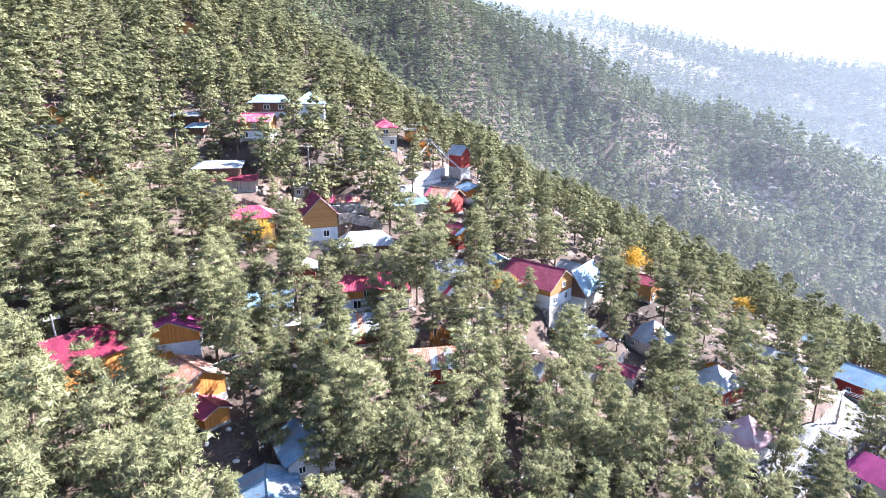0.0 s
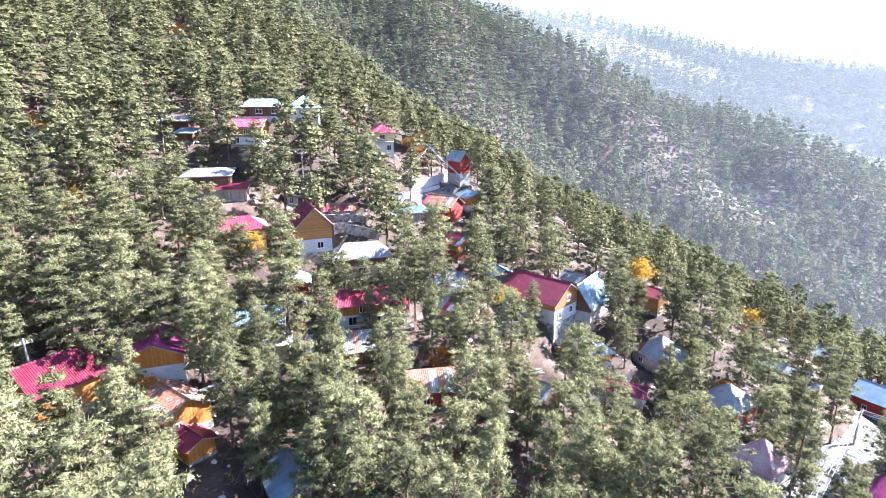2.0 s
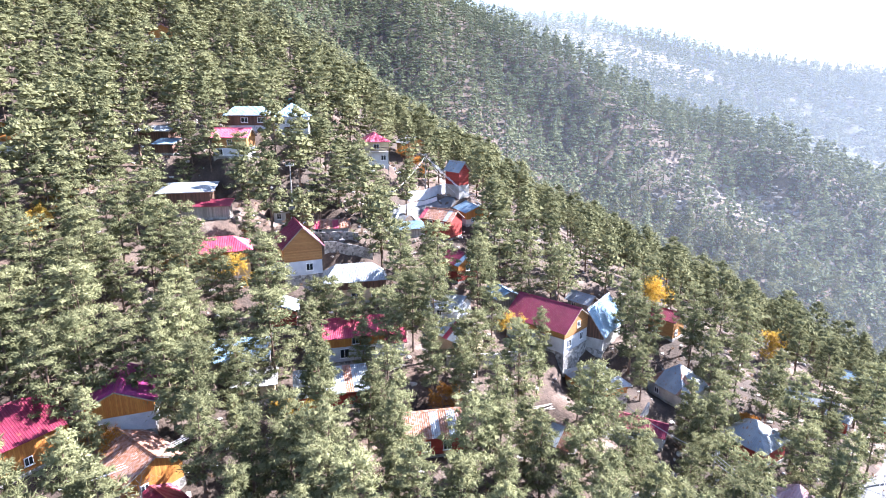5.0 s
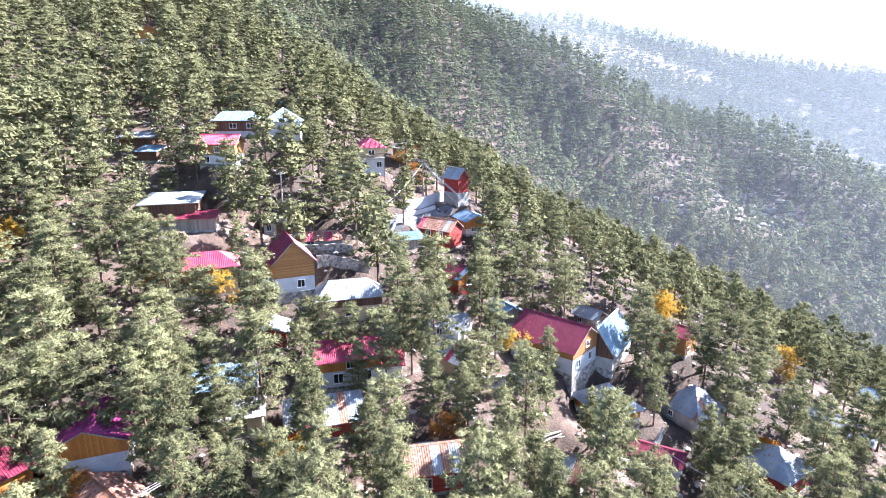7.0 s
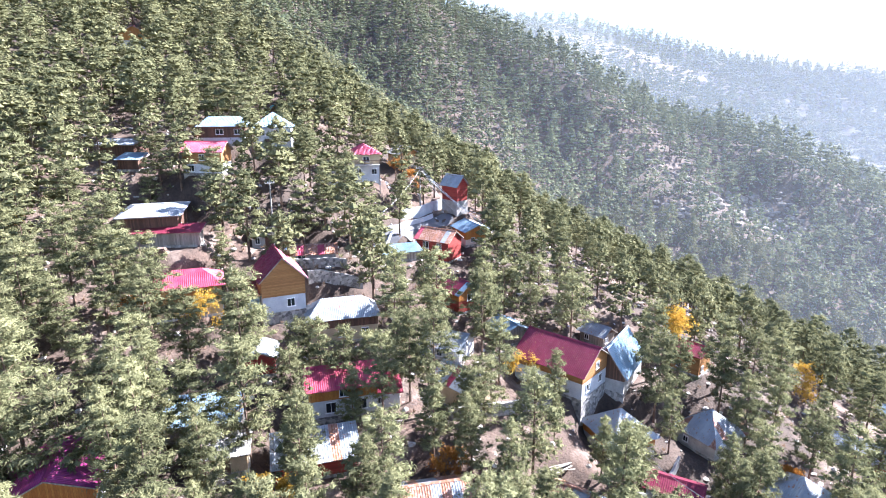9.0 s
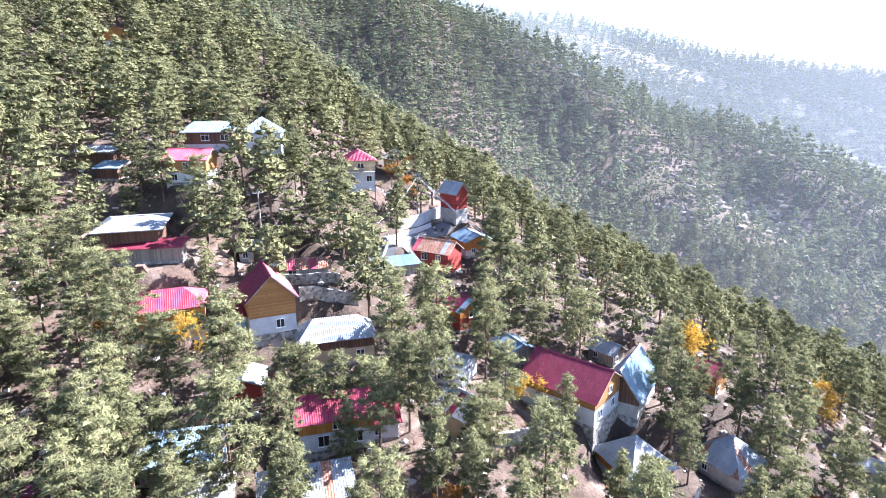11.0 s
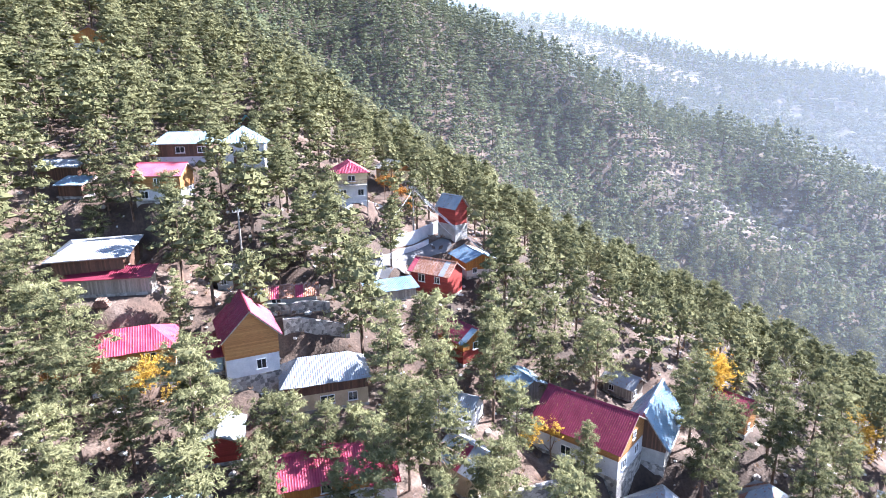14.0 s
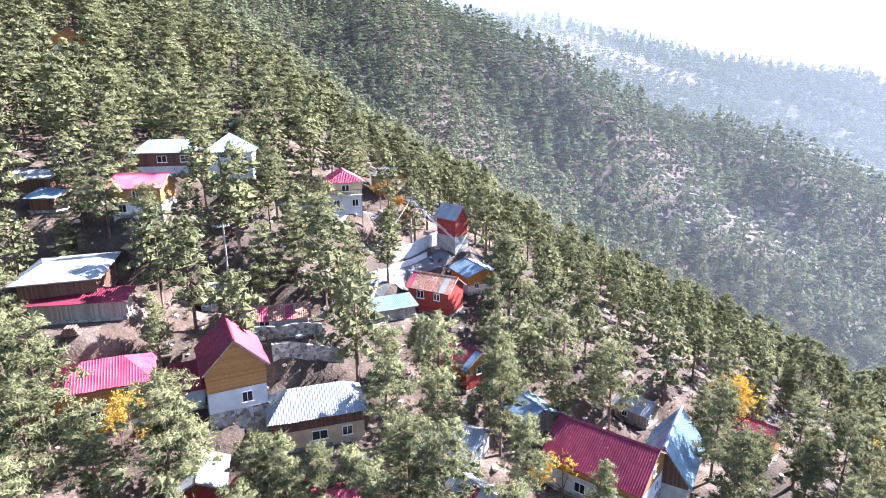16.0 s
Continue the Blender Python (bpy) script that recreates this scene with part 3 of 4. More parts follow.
house("red_annex", "small annex with a dark red metal roof", -28.4, 63.0, 11.4, 52, 3.2, 3.8, 2.0, 0, 0.7, "gable", ORANGE, ORANGE, RED, category="shed", group="village sheds")
house("hidden_house", "orange house with a plum roof behind pines", -37.0, 74.0, 15.8, 20, 7.0, 7.0, 2.4, 1.4, 1.6, "gable", WHITE, ORANGE, PLUM)
house("blue_roofed_house", "white house with a pale blue metal roof", -16.6, 60.8, 7.2, 30, 5.4, 6.4, 2.6, 0, 1.4, "gable", WHITE, WHITE, BLUE, patched=[GALV])
house("blue_roofed_shed", "low shed with worn blue-grey roof sheets", -19.0, 54.0, 6.2, 20, 6.0, 5.4, 2.2, 0, 1.2, "gable", GREYWOOD, GREYWOOD, BLUE, patched=[GALV, RUSTY], category="shed", group="village sheds")
house("hillside_cabin", "ochre cabin on white walls with dark red roof", -82.6, 125.4, 41.4, 40, 6.4, 8.0, 2.4, 2.0, 1.8, "gable", WHITE, ORANGE, RED, wins=(("l", 0, 1.5, 1.0, 1.0),), sink=4, yard=20)
house("long_shed", "long low shed with a pale roof edge", 62.0, 102.0, 0.4, 48, 3.0, 9.0, 1.9, 0, 0.8, "gable", GREYWOOD, GREYWOOD, GALV, category="shed", group="village sheds")
house("red_kiosk", "small red boarded hut beside the path", 64.6, 97.0, -0.8, 45, 2.8, 2.8, 2.4, 0, 0.5, "gable", REDWOOD, REDWOOD, GALV, category="hut")
house("roadside_house", "dark red house beside the road", 79.5, 98.5, -5.0, 30, 6.6, 8.0, 2.6, 0.6, 1.8, "gable", REDWOOD, REDWOOD, BLUE, yard=2)
house("plum_roofed_house", "house with a plum-red hipped metal roof", 66.5, 76.0, -8.0, 30, 7.0, 8.0, 2.6, 0, 2.0, "hip", WHITE, WHITE, PLUM)
house("hilltop_house", "yellow house with red roof among pines", -82.5, 200.5, 66.0, 20, 7.0, 8.0, 2.2, 2.0, 1.8, "gable", WHITE, ORANGE, PINK, yard=22)
house("small_white_shed", "small shed with a rounded white metal roof", -24.6, 97.6, 18.2, 12, 4.2, 4.6, 2.6, 0, 0.9, "gable", REDWOOD, REDWOOD, GALV, category="shed", group="village sheds")
house("side_annex", "low annex with a dark red roof beside the ochre house", -28.8, 108.0, 23.3, 22.5, 3.0, 5.0, 2.3, 0, 0.8, "shed", BLUE, BLUE, RED, category="shed", group="village sheds")
house("red_awning", "open terrace under a dark red metal roof", -41.8, 113.6, 31.4, 6, 10.0, 2.8, 2.2, 0, 0.5, "shed", GREYWOOD, BROWN, RED, category="shed", group="village sheds")
house("turquoise_hut", "small hut with a bright turquoise metal roof", -40.2, 177.5, 46.8, 20, 3.0, 3.4, 2.6, 0, 1.6, "gable", BROWN, BROWN, TURQ, category="hut", yard=16)
house("small_white_house", "small white gabled house behind the pines", -21.8, 152.6, 33.6, 30, 4.2, 5.0, 2.4, 0, 1.5, "gable", WHITE, WHITE, CONCRETE, wins=(("f", 0, 1.7, 0.8, 0.8),), yard=12)
house("ruined_hut", "half ruined pale hut with empty openings", -30.2, 124.4, 28.2, 12, 3.6, 3.4, 2.4, 0, 0.4, "shed", CONCRETE, CONCRETE, GREYWOOD, wins=(("f", -0.9, 1.5, 0.7, 1.0), ("f", 0.8, 1.1, 0.8, 1.8)), category="hut", yard=14)
house("blue_shed", "low shed with a faded blue metal roof", 10.9, 113.2, 15.2, 25, 4.4, 5.0, 2.2, 0, 1.0, "gable", GREYWOOD, GREYWOOD, BLUE, category="shed", group="village sheds")
house("far_blue_shed", "low shed with a blue metal roof among pines", 82.0, 116.5, -4.6, 40, 3.6, 6.0, 2.6, 0, 0.9, "gable", GREYWOOD, GREYWOOD, BLUE, category="shed", group="village sheds", yard=18)


# ---- the land itself ----
def spaced(a, b, fine, lo, hi):
    """Coordinates from lo to hi, fine between a and b and ever coarser outside."""
    out = list(np.arange(a, b, fine))
    s, v = fine, b
    while v < hi:
        out.append(v)
        s *= 1.12
        v += s
    out.append(hi)
    s, v = fine, a - fine
    while v > lo:
        out.insert(0, v)
        s *= 1.12
        v -= s
    out.insert(0, lo)
    return np.array(out)


ground = grid_sheet("ground", spaced(-110, 130, 1.5, -3000, 3000), spaced(20, 230, 1.5, -1500, 4500), ground_z, GROUND)
tagged(ground, "sloping forest floor of earth, litter and pale rock", "ground", kind="structure")
mountain = grid_sheet("backdrop_mountain", np.arange(-500, 2200, 14.0), np.arange(395, 1100, 14.0), mountain_z, HILLSIDE)
tagged(mountain, "far wooded mountainside with a pale rocky clearing", "mountain", kind="structure")


# ---- trees ----
def tuft_cloud(centres, dirs, size, per, rng, wide=0.075):
    """Sprays of needles: thin triangles that fan out from each centre."""
    n = len(centres)
    d = rng.normal(size=(n, per, 3)) + dirs[:, None, :] * 1.1 + np.array([0, 0, 0.45])
    d /= np.linalg.norm(d, axis=2, keepdims=True)
    side = np.cross(d, rng.normal(size=(n, per, 3)))
    side /= np.linalg.norm(side, axis=2, keepdims=True) + 1e-6
    L = size[:, None, None] * rng.uniform(0.65, 1.25, (n, per, 1))
    base = centres[:, None, :] + d * L * 0.05
    # a leaf-shaped blade: two corners low down, one at the tip
    a, b, c = base + d * L * 0.25 + side * L * wide, base + d * L * 0.35 - side * L * wide, base + d * L
    v = np.stack([a, b, c], 2).reshape(-1, 3)
    return v, np.arange(len(v)).reshape(-1, 3)


def pad_cloud(centres, out, radius, per, leaf, rng, flat=0.55):
    """Flat pads of foliage: small slivers on and in a flattened lump. Returns corners and the lump's rounded normals."""
    n = len(centres)
    d = rng.normal(size=(n, per, 3))
    d /= np.linalg.norm(d, axis=2, keepdims=True)
    d[:, :, 2] = np.where(d[:, :, 2] < -0.35, -d[:, :, 2], d[:, :, 2])
    p = centres[:, None, :] + d * rng.uniform(0.45, 1.05, (n, per, 1)) * radius[:, None, None] * np.array([1, 1, flat])
    soft = out[:, None, :] * 0.6 + d * 0.75 + np.array([0, 0, 0.3])
    soft /= np.linalg.norm(soft, axis=2, keepdims=True)
    up = soft + rng.normal(size=(n, per, 3)) * 0.45
    up /= np.linalg.norm(up, axis=2, keepdims=True)
    a = np.cross(up, np.cross(d + out[:, None, :] * 0.7 + rng.normal(size=(n, per, 3)) * 0.5, up))
    a /= np.linalg.norm(a, axis=2, keepdims=True) + 1e-6
    b = np.cross(up, a)
    s = leaf * rng.uniform(0.6, 1.4, (n, per, 1))
    v = np.stack([p - a * s * 0.9 + b * s * 0.26, p - a * s * 0.75 - b * s * 0.28, p + a * s * 1.2], 2).reshape(-1, 3)
    nr = soft + up * 0.45
    nr /= np.linalg.norm(nr, axis=2, keepdims=True)
    v, nr = [v], [np.repeat(nr.reshape(-1, 3), 3, axis=0)]
    # the dense inside of each pad: a rough eight-sided lump
    k = rng.uniform(0.33, 0.66, (n, 6, 1)) * radius[:, None, None] * np.array([1, 1, flat])
    c = centres[:, None, :] + np.array([[1, 0, 0], [0, 1, 0], [-1, 0, 0], [0, -1, 0], [0, 0, 1], [0, 0, -0.7]]) * k
    tri = np.array([[0, 1, 4], [1, 2, 4], [2, 3, 4], [3, 0, 4], [1, 0, 5], [2, 1, 5], [3, 2, 5], [0, 3, 5]])
    w = c[:, tri.ravel(), :]
    q = (w - centres[:, None, :]) / np.array([1, 1, flat]) / radius[:, None, None] * 0.9 + out[:, None, :] * 0.6 + np.array([0, 0, 0.2])
    q /= np.linalg.norm(q, axis=2, keepdims=True)
    v.append(w.reshape(-1, 3)), nr.append(q.reshape(-1, 3))
    return np.concatenate(v), np.concatenate(nr)


def limb(bm, points, radii, sides=5):
    """A tapered limb through the points."""
    rings = []
    for p, r in zip(points, radii):
        rings.append([bm.verts.new(Vector(p) + Vector((r * math.cos(6.283 * i / sides), r * math.sin(6.283 * i / sides), 0))) for i in range(sides)])
    for a, b in zip(rings, rings[1:]):
        for i in range(sides):
            bm.faces.new((a[i], a[(i + 1) % sides], b[(i + 1) % sides], b[i]))


def pine_frame(rng, height, bare, spread, levels, arms, point=0.5):
    """The skeleton of a pine: its stem and its branches, each a start and an end. point: how sharply the top tapers."""
    lean = rng.normal(size=2) * 0.02 * height
    def stem(f):
        return np.array([lean[0] * f * f, lean[1] * f * f, height * f])
    out = []
    for i in range(levels):
        f = bare + (1 - bare) * ((i + rng.uniform(-0.25, 0.25)) / levels)
        g = max(0.0, (f - bare) / (1 - bare))
        reach = spread * min(1.0, 0.6 + 2.2 * g) * (1 - g) ** point * rng.uniform(0.78, 1.15) + 0.25
        turn = rng.uniform(0, 6.28)
        for j in range(arms if g < 0.75 else arms - 1):
            if rng.random() < 0.12:
                continue
            a = turn + 6.283 * j / arms + rng.uniform(-0.4, 0.4)
            r = reach * rng.uniform(0.6, 1.2)
            rise = r * (-0.06 + 0.55 * g + rng.uniform(-0.1, 0.14))
            s = stem(min(f, 0.98))
            out.append((s, s + np.array([r * math.cos(a), r * math.sin(a), rise])))
    return stem, out


def pine_crown(rng, stem, arms, pads, per, radius, leaf, spikes=0, flat=0.55):
    """The foliage on a pine's branches: pads along each branch, and needle sprays at the tips. Corners, triangles, normals."""
    cs, ds, rs, ts, td = [], [], [], [], []
    for s, e in arms:
        r = np.linalg.norm(e - s)
        w = (e - s) / (r + 1e-6)
        side = np.array([-w[1], w[0], 0])
        for q in range(pads):
            f = 1.0 - 0.75 * q / max(1, pads) + rng.uniform(-0.08, 0.05)
            cs.append(s + (e - s) * f + side * rng.normal() * 0.16 * r + rng.normal(size=3) * np.array([0.06, 0.06, 0.05]) * r)
            ds.append(w), rs.append(0.62 + 0.24 * min(r, 2.5) - 0.1 * q)
        ts.append(e), td.append(w)
    for q in range(3):
        cs.append(stem(1.0) + np.array([0, 0, 0.1 - 0.4 * q])), ds.append(np.array([0, 0, 0.3])), rs.append(0.45 + 0.15 * q)
    v, nr = pad_cloud(np.array(cs), np.array(ds), np.array(rs) * rng.uniform(0.8, 1.2, len(cs)) * radius, per, leaf, rng, flat)
    if spikes:
        w, _ = tuft_cloud(np.array(ts), np.array(td), rng.uniform(0.7, 1.3, len(ts)) * radius * 0.85, spikes, rng, 0.06)
        v, nr = np.concatenate([v, w]), np.concatenate([nr, np.repeat(np.array(td) + np.array([0, 0, 0.5]), spikes * 3, axis=0)])
    return v, np.arange(len(v)).reshape(-1, 3), nr


def pine_tree(seed, height, bare, spread, levels=10, arms=6, pads=3, per=30, radius=0.8, leaf=0.19, point=0.5):
    """One pine as a thing: trunk with limbs, crown of needle tufts. Returns the Empty; copies share its meshes."""
    rng = np.random.default_rng(seed)
    stem, br = pine_frame(rng, height, bare, spread, levels, arms, point)
    ob = thing("pine_tree", pose(0, 0, 0), "tall green pine with a bare lower trunk", "tree", "pines of the village slope")
    bm = bmesh.new()
    fs = (-0.08, 0.0, 0.15, 0.35, 0.6, 0.85, 0.99)
    r0 = 0.0135 * height
    limb(bm, [stem(f) for f in fs], [r0 * 1.3, r0 * 1.15, r0 * 0.9, r0 * 0.75, r0 * 0.5, r0 * 0.22, 0.02], 7)
    for s, e in br:
        r = 0.012 * np.linalg.norm(e - s) + 0.018
        limb(bm, [s, e], [r, 0.012], 3)
    for i in range(7):     # dead stubs under the crown
        f, a, l = rng.uniform(bare * 0.5, bare), rng.uniform(0, 6.28), rng.uniform(0.5, 1.6)
        s = stem(f)
        limb(bm, [s, s + np.array([l * math.cos(a), l * math.sin(a), 0.1])], [0.03, 0.01], 3)
    part("trunk", bm, BARK, ob)
    v, t, nr = pine_crown(rng, stem, br, pads, per, radius, leaf, 12)
    crown = new("crown", mesh_np("crown", v, t, NEEDLES, False, nr))
    crown.parent = ob
    return ob


PINES = [pine_tree(11, 14, 0.3, 3.3), pine_tree(12, 14, 0.36, 2.9, 9), pine_tree(13, 14, 0.2, 3.1, 11, point=0.8), pine_tree(14, 14, 0.4, 3.5, 9, point=0.4), pine_tree(15, 14, 0.26, 3.7, 10, point=0.6), pine_tree(16, 14, 0.3, 2.6, 10, point=0.75)]
rng = np.random.default_rng(5)
HOUSE_SPOTS = [(p[0], p[1], p[2]) for p in PLOTS]


def open_view(x, y):
    """Whether a spot lies on the open strip below a house, where no tall tree stands."""
    for a, b, r, l in YARDS:
        dx, dy = -2 - a, 20 - b
        n_ = math.hypot(dx, dy)
        f, g = ((x - a) * dx + (y - b) * dy) / n_, ((x - a) * dy - (y - b) * dx) / n_
        if 0 < f < l and abs(g) < r * 0.85:
            return True
    return False


YARDS += [(39.6, 115.6, 4.5, 18), (58.3, 126.2, 5.5, 22), (64, 116, 4.5, 20), (12.2, 101.2, 2.5, 8), (-63.9, 104, 3.5, 12), (-18.9, 77.3, 3.5, 9), (0.7, 83.8, 3.5, 9), (41.2, 112.4, 3.5, 13)]
# treeless spots among the houses: x, y, radius
GLADES = ((-14, 151, 6), (-5, 143, 7), (2, 146, 5), (-5, 131, 5), (-17, 115.5, 5.5), (8, 93, 4), (26, 89, 5), (33, 82, 4), (-20, 110, 4), (12, 90, 4), (-7, 89, 4), (44, 94, 3), (62, 92, 4), (60, 80, 6))


def free(x, y, gap):
    return not open_view(x, y) and all(math.hypot(x - a, y - b) > r for a, b, r in GLADES) and all(math.hypot(x - a, y - b) > r + gap for a, b, r in HOUSE_SPOTS) and not (50 < x < 90 and abs(y - (79 + 0.75 * (x - 56))) < 6)


used = 0
taken = []
PLACED = []
PLACED += [(-36, 41.9, 15), (-26.4, 44.5, 16), (-25.3, 48.7, 15), (-39.5, 50.7, 16), (-33.1, 50.9, 14), (0.9, 52.9, 16), (10.5, 53.7, 15), (-36.5, 54.7, 16), (-8.5, 55, 15), (-3.8, 55, 15), (-14, 58, 12), (-46, 58, 14), (-33.8, 58.1, 14), (4.9, 59.9, 15), (-20.1, 60.3, 12), (-8.7, 60.9, 14), (15.3, 61.5, 16), (-12, 61.7, 14), (18.6, 61.9, 13), (-3, 63.6, 14), (-24.5, 64.5, 13), (44.7, 64.7, 9), (-12, 64.9, 14), (-15.9, 64.9, 14), (-19.8, 65.1, 14), (-16.5, 68, 13), (28.5, 68.5, 9), (25.9, 69.3, 11), (54, 69.7, 9), (-42.1, 69.8, 14)]
PLACED += [(-23, 70.5, 9), (3, 71.1, 14), (-27.4, 71.2, 14), (-5.8, 71.6, 13), (11.1, 72.7, 13), (-48.4, 72.8, 14), (-40.4, 73, 14), (-30.9, 73.1, 14), (-52.8, 73.2, 14), (-36.4, 74.3, 13), (-9.2, 75.3, 12), (-48.3, 75.7, 15), (24.9, 76.8, 10), (10, 77.3, 10), (-30.7, 77.6, 14), (-7, 78.8, 13), (36.8, 79.2, 10), (-34.3, 79.6, 14), (-26.7, 80.9, 13), (-16.9, 81.5, 9), (54.8, 82.5, 7), (-31.7, 82.8, 14), (-46.7, 83.2, 14), (-22.1, 83.3, 15), (34.7, 83.3, 11), (-16.1, 84.2, 8), (15.2, 97.2, 9), (20.6, 84.9, 11), (-1.6, 85.3, 12), (37.9, 85.3, 11), (61.3, 85.7, 12)]
PLACED += [(34.8, 86.7, 11), (23, 86.7, 10), (19, 87.1, 9), (3.1, 88.4, 11), (-11.4, 89.4, 9), (-48.6, 90.2, 14), (-7.8, 90.6, 12), (4.9, 91.4, 11), (14.1, 91.6, 7), (-35.8, 92, 14), (49.6, 92.6, 12), (-25.4, 93.3, 15), (60.1, 93.8, 12), (-49.7, 94.1, 13), (30.6, 94.4, 9), (-13, 94.8, 11), (-4.5, 94.8, 13), (-67.9, 94.9, 13), (-15.9, 95, 12), (-42.3, 95.2, 12), (-18.8, 95.3, 11), (-9.6, 96.1, 10), (-25.9, 96.3, 14), (53.5, 97.4, 11), (7.9, 100.4, 10), (-66.4, 101.5, 13), (34.6, 102.8, 12), (31.2, 105.1, 13), (-1.1, 105.6, 11), (-32.7, 110.8, 10)]
PLACED += [(-6.4, 111.1, 9), (-55, 112.3, 13), (43.3, 116, 10), (20.5, 116.1, 10), (-2.5, 117.5, 9), (16.8, 119.1, 11), (-11.3, 120, 13), (60.4, 121, 9), (13.3, 124.7, 12), (54.1, 125.2, 9), (-38, 125.3, 12), (7.8, 125.7, 12), (-23.6, 125.9, 13), (-49.3, 126, 9), (-20.3, 129.3, 12), (-49.1, 130.2, 9), (-17.1, 132, 13), (12.5, 136.3, 12), (-29.6, 137.5, 11), (-6.7, 144.8, 10), (-27.9, 149.5, 10)]
def plant(x, y, height, kind):
    global used
    s = height / 14.0
    m = pose(x, y, float(ground_z(np.array(x), np.array(y))) - 0.1, 0, 0, (x * 37 + y * 53) % 360) @ Matrix.Diagonal((s, s, s, 1))
    src = PINES[kind % len(PINES)]
    if not src.get("set"):
        src.matrix_world = m
        src["set"] = 1
    else:
        o = copy_thing(src, m)
        o.matrix_basis = m
    used += 1
    taken.append((x, y))


for x, y, h in PLACED:
    plant(x, y, h, int(x * 7 + y * 13))


def scatter(x0, x1, y0, y1, gap, tries, ok):
    """Random spots at least gap apart, thinned by ok(x, y)."""
    cell = {}
    out = []
    for x, y in zip(rng.uniform(x0, x1, tries), rng.uniform(y0, y1, tries)):
        c = (int(x // gap), int(y // gap))
        if any(math.hypot(x - a, y - b) < gap for i in (-1, 0, 1) for j in (-1, 0, 1) for a, b in cell.get((c[0] + i, c[1] + j), ())):
            continue
        if ok(x, y):
            cell.setdefault(c, []).append((x, y))
            out.append((x, y))
    return out


def woods(name, label, spots, height_of, levels, arms, pads, per, radius, leaf, mat, base_z, spread=2.3, trunks=True, bare=0.3, point=0.6, flat=0.55):
    """Many pines joined into one object."""
    variants = []
    for s in range(7):
        r = np.random.default_rng(100 + s)
        stem, br = pine_frame(r, 12.0, bare + 0.1 * (s % 2), spread * (0.85 + 0.06 * s), levels, arms, point)
        variants.append(pine_crown(r, stem, br, pads, per, radius, leaf, 0, flat))
    vs, fs, tv, ns = [], [], [], []
    count = 0
    for x, y in spots:
        h = height_of(x, y)
        a = rng.uniform(0, 6.28)
        v, f, nr = variants[rng.integers(7)]
        v = v * (h / 12.0)
        fs.append(f + count)
        count += len(v)
        c, s = math.cos(a), math.sin(a)
        z = float(base_z(np.array(x), np.array(y)))
        vs.append(np.stack([v[:, 0] * c - v[:, 1] * s + x, v[:, 0] * s + v[:, 1] * c + y, v[:, 2] + z], 1))
        ns.append(np.stack([nr[:, 0] * c - nr[:, 1] * s, nr[:, 0] * s + nr[:, 1] * c, nr[:, 2]], 1))
        if trunks:
            r_ = 0.2 * h / 12
            tri = [[x + r_ * math.cos(q + k_), y + r_ * math.sin(q + k_), z + w_] for k_ in (0, 2.1, 4.2) for q, w_ in ((a, -0.3), (a + 2.1, -0.3), (a + 1, h * 0.8))]
            tv.append(np.array(tri))
    v = np.concatenate(vs)
    ob = thing(name, pose(0, 0, 0), label, "woods", kind="stuff")
    c = new("crowns", mesh_np("crowns", v, np.concatenate(fs), mat, False, np.concatenate(ns)))
    c.parent = ob
    if trunks:
        v = np.concatenate(tv)
        c = new("trunks", mesh_np("trunks", v, np.arange(len(v)).reshape(-1, 3), BARK))
        c.parent = ob
    return ob


def thin(x, y):
    return free(x, y, 1.0) and all(math.hypot(x - a, y - b) > 4.0 for a, b in taken)


near = sorted(scatter(-80, 95, 36, 112, 4.6, 9000, thin), key=lambda q: math.hypot(q[0] - 8, q[1] - 72))
taken_first = used
for i, (x, y) in enumerate(near[:300 - used]):
    plant(x, y, rng.uniform(9, 15.5), i)
mid = near[max(0, 300 - taken_first):] + [p for p in scatter(-130, 190, 85, 260, 5.1, 20000, lambda x, y: thin(x, y) and not (-70 < x < 30 and y < 168 and rng.random() < 0.3) and (y > 112 or x < -75 or x > 95) and 34 - 0.55 * (x - 5) - 0.1 * (y - 145) > max(-60, -17.4 - 0.222 * x + 0.322 * y - 75))]
woods("pine_wood", "dense pines covering the spur above the village", mid, lambda x, y: rng.uniform(10, 16) if x < 20 else rng.uniform(8.5, 13.5), 10, 4, 2, 12, 1.12, 0.29, NEEDLES, ground_z, spread=2.75, flat=0.72)
def in_gully(x, y):
    """The bare scree gully that runs down the wooded slope."""
    f = min(1.0, max(0.0, ((x - 94) * 36 - (y - 300) * 26) / (36 ** 2 + 26 ** 2)))
    return math.hypot(x - 94 - 36 * f, y - 300 + 26 * f) < 6.5


def in_clearing(x, y, grow=1.0):
    """The bare rocky clearing high on the far mountain."""
    u, w = (x - 203) * 0.72 - (y - 680) * 0.69, (x - 203) * 0.69 + (y - 680) * 0.72
    return (u / 105) ** 2 + (w / 52) ** 2 < grow + 0.35 * math.sin(x * 0.11) * math.sin(y * 0.13)


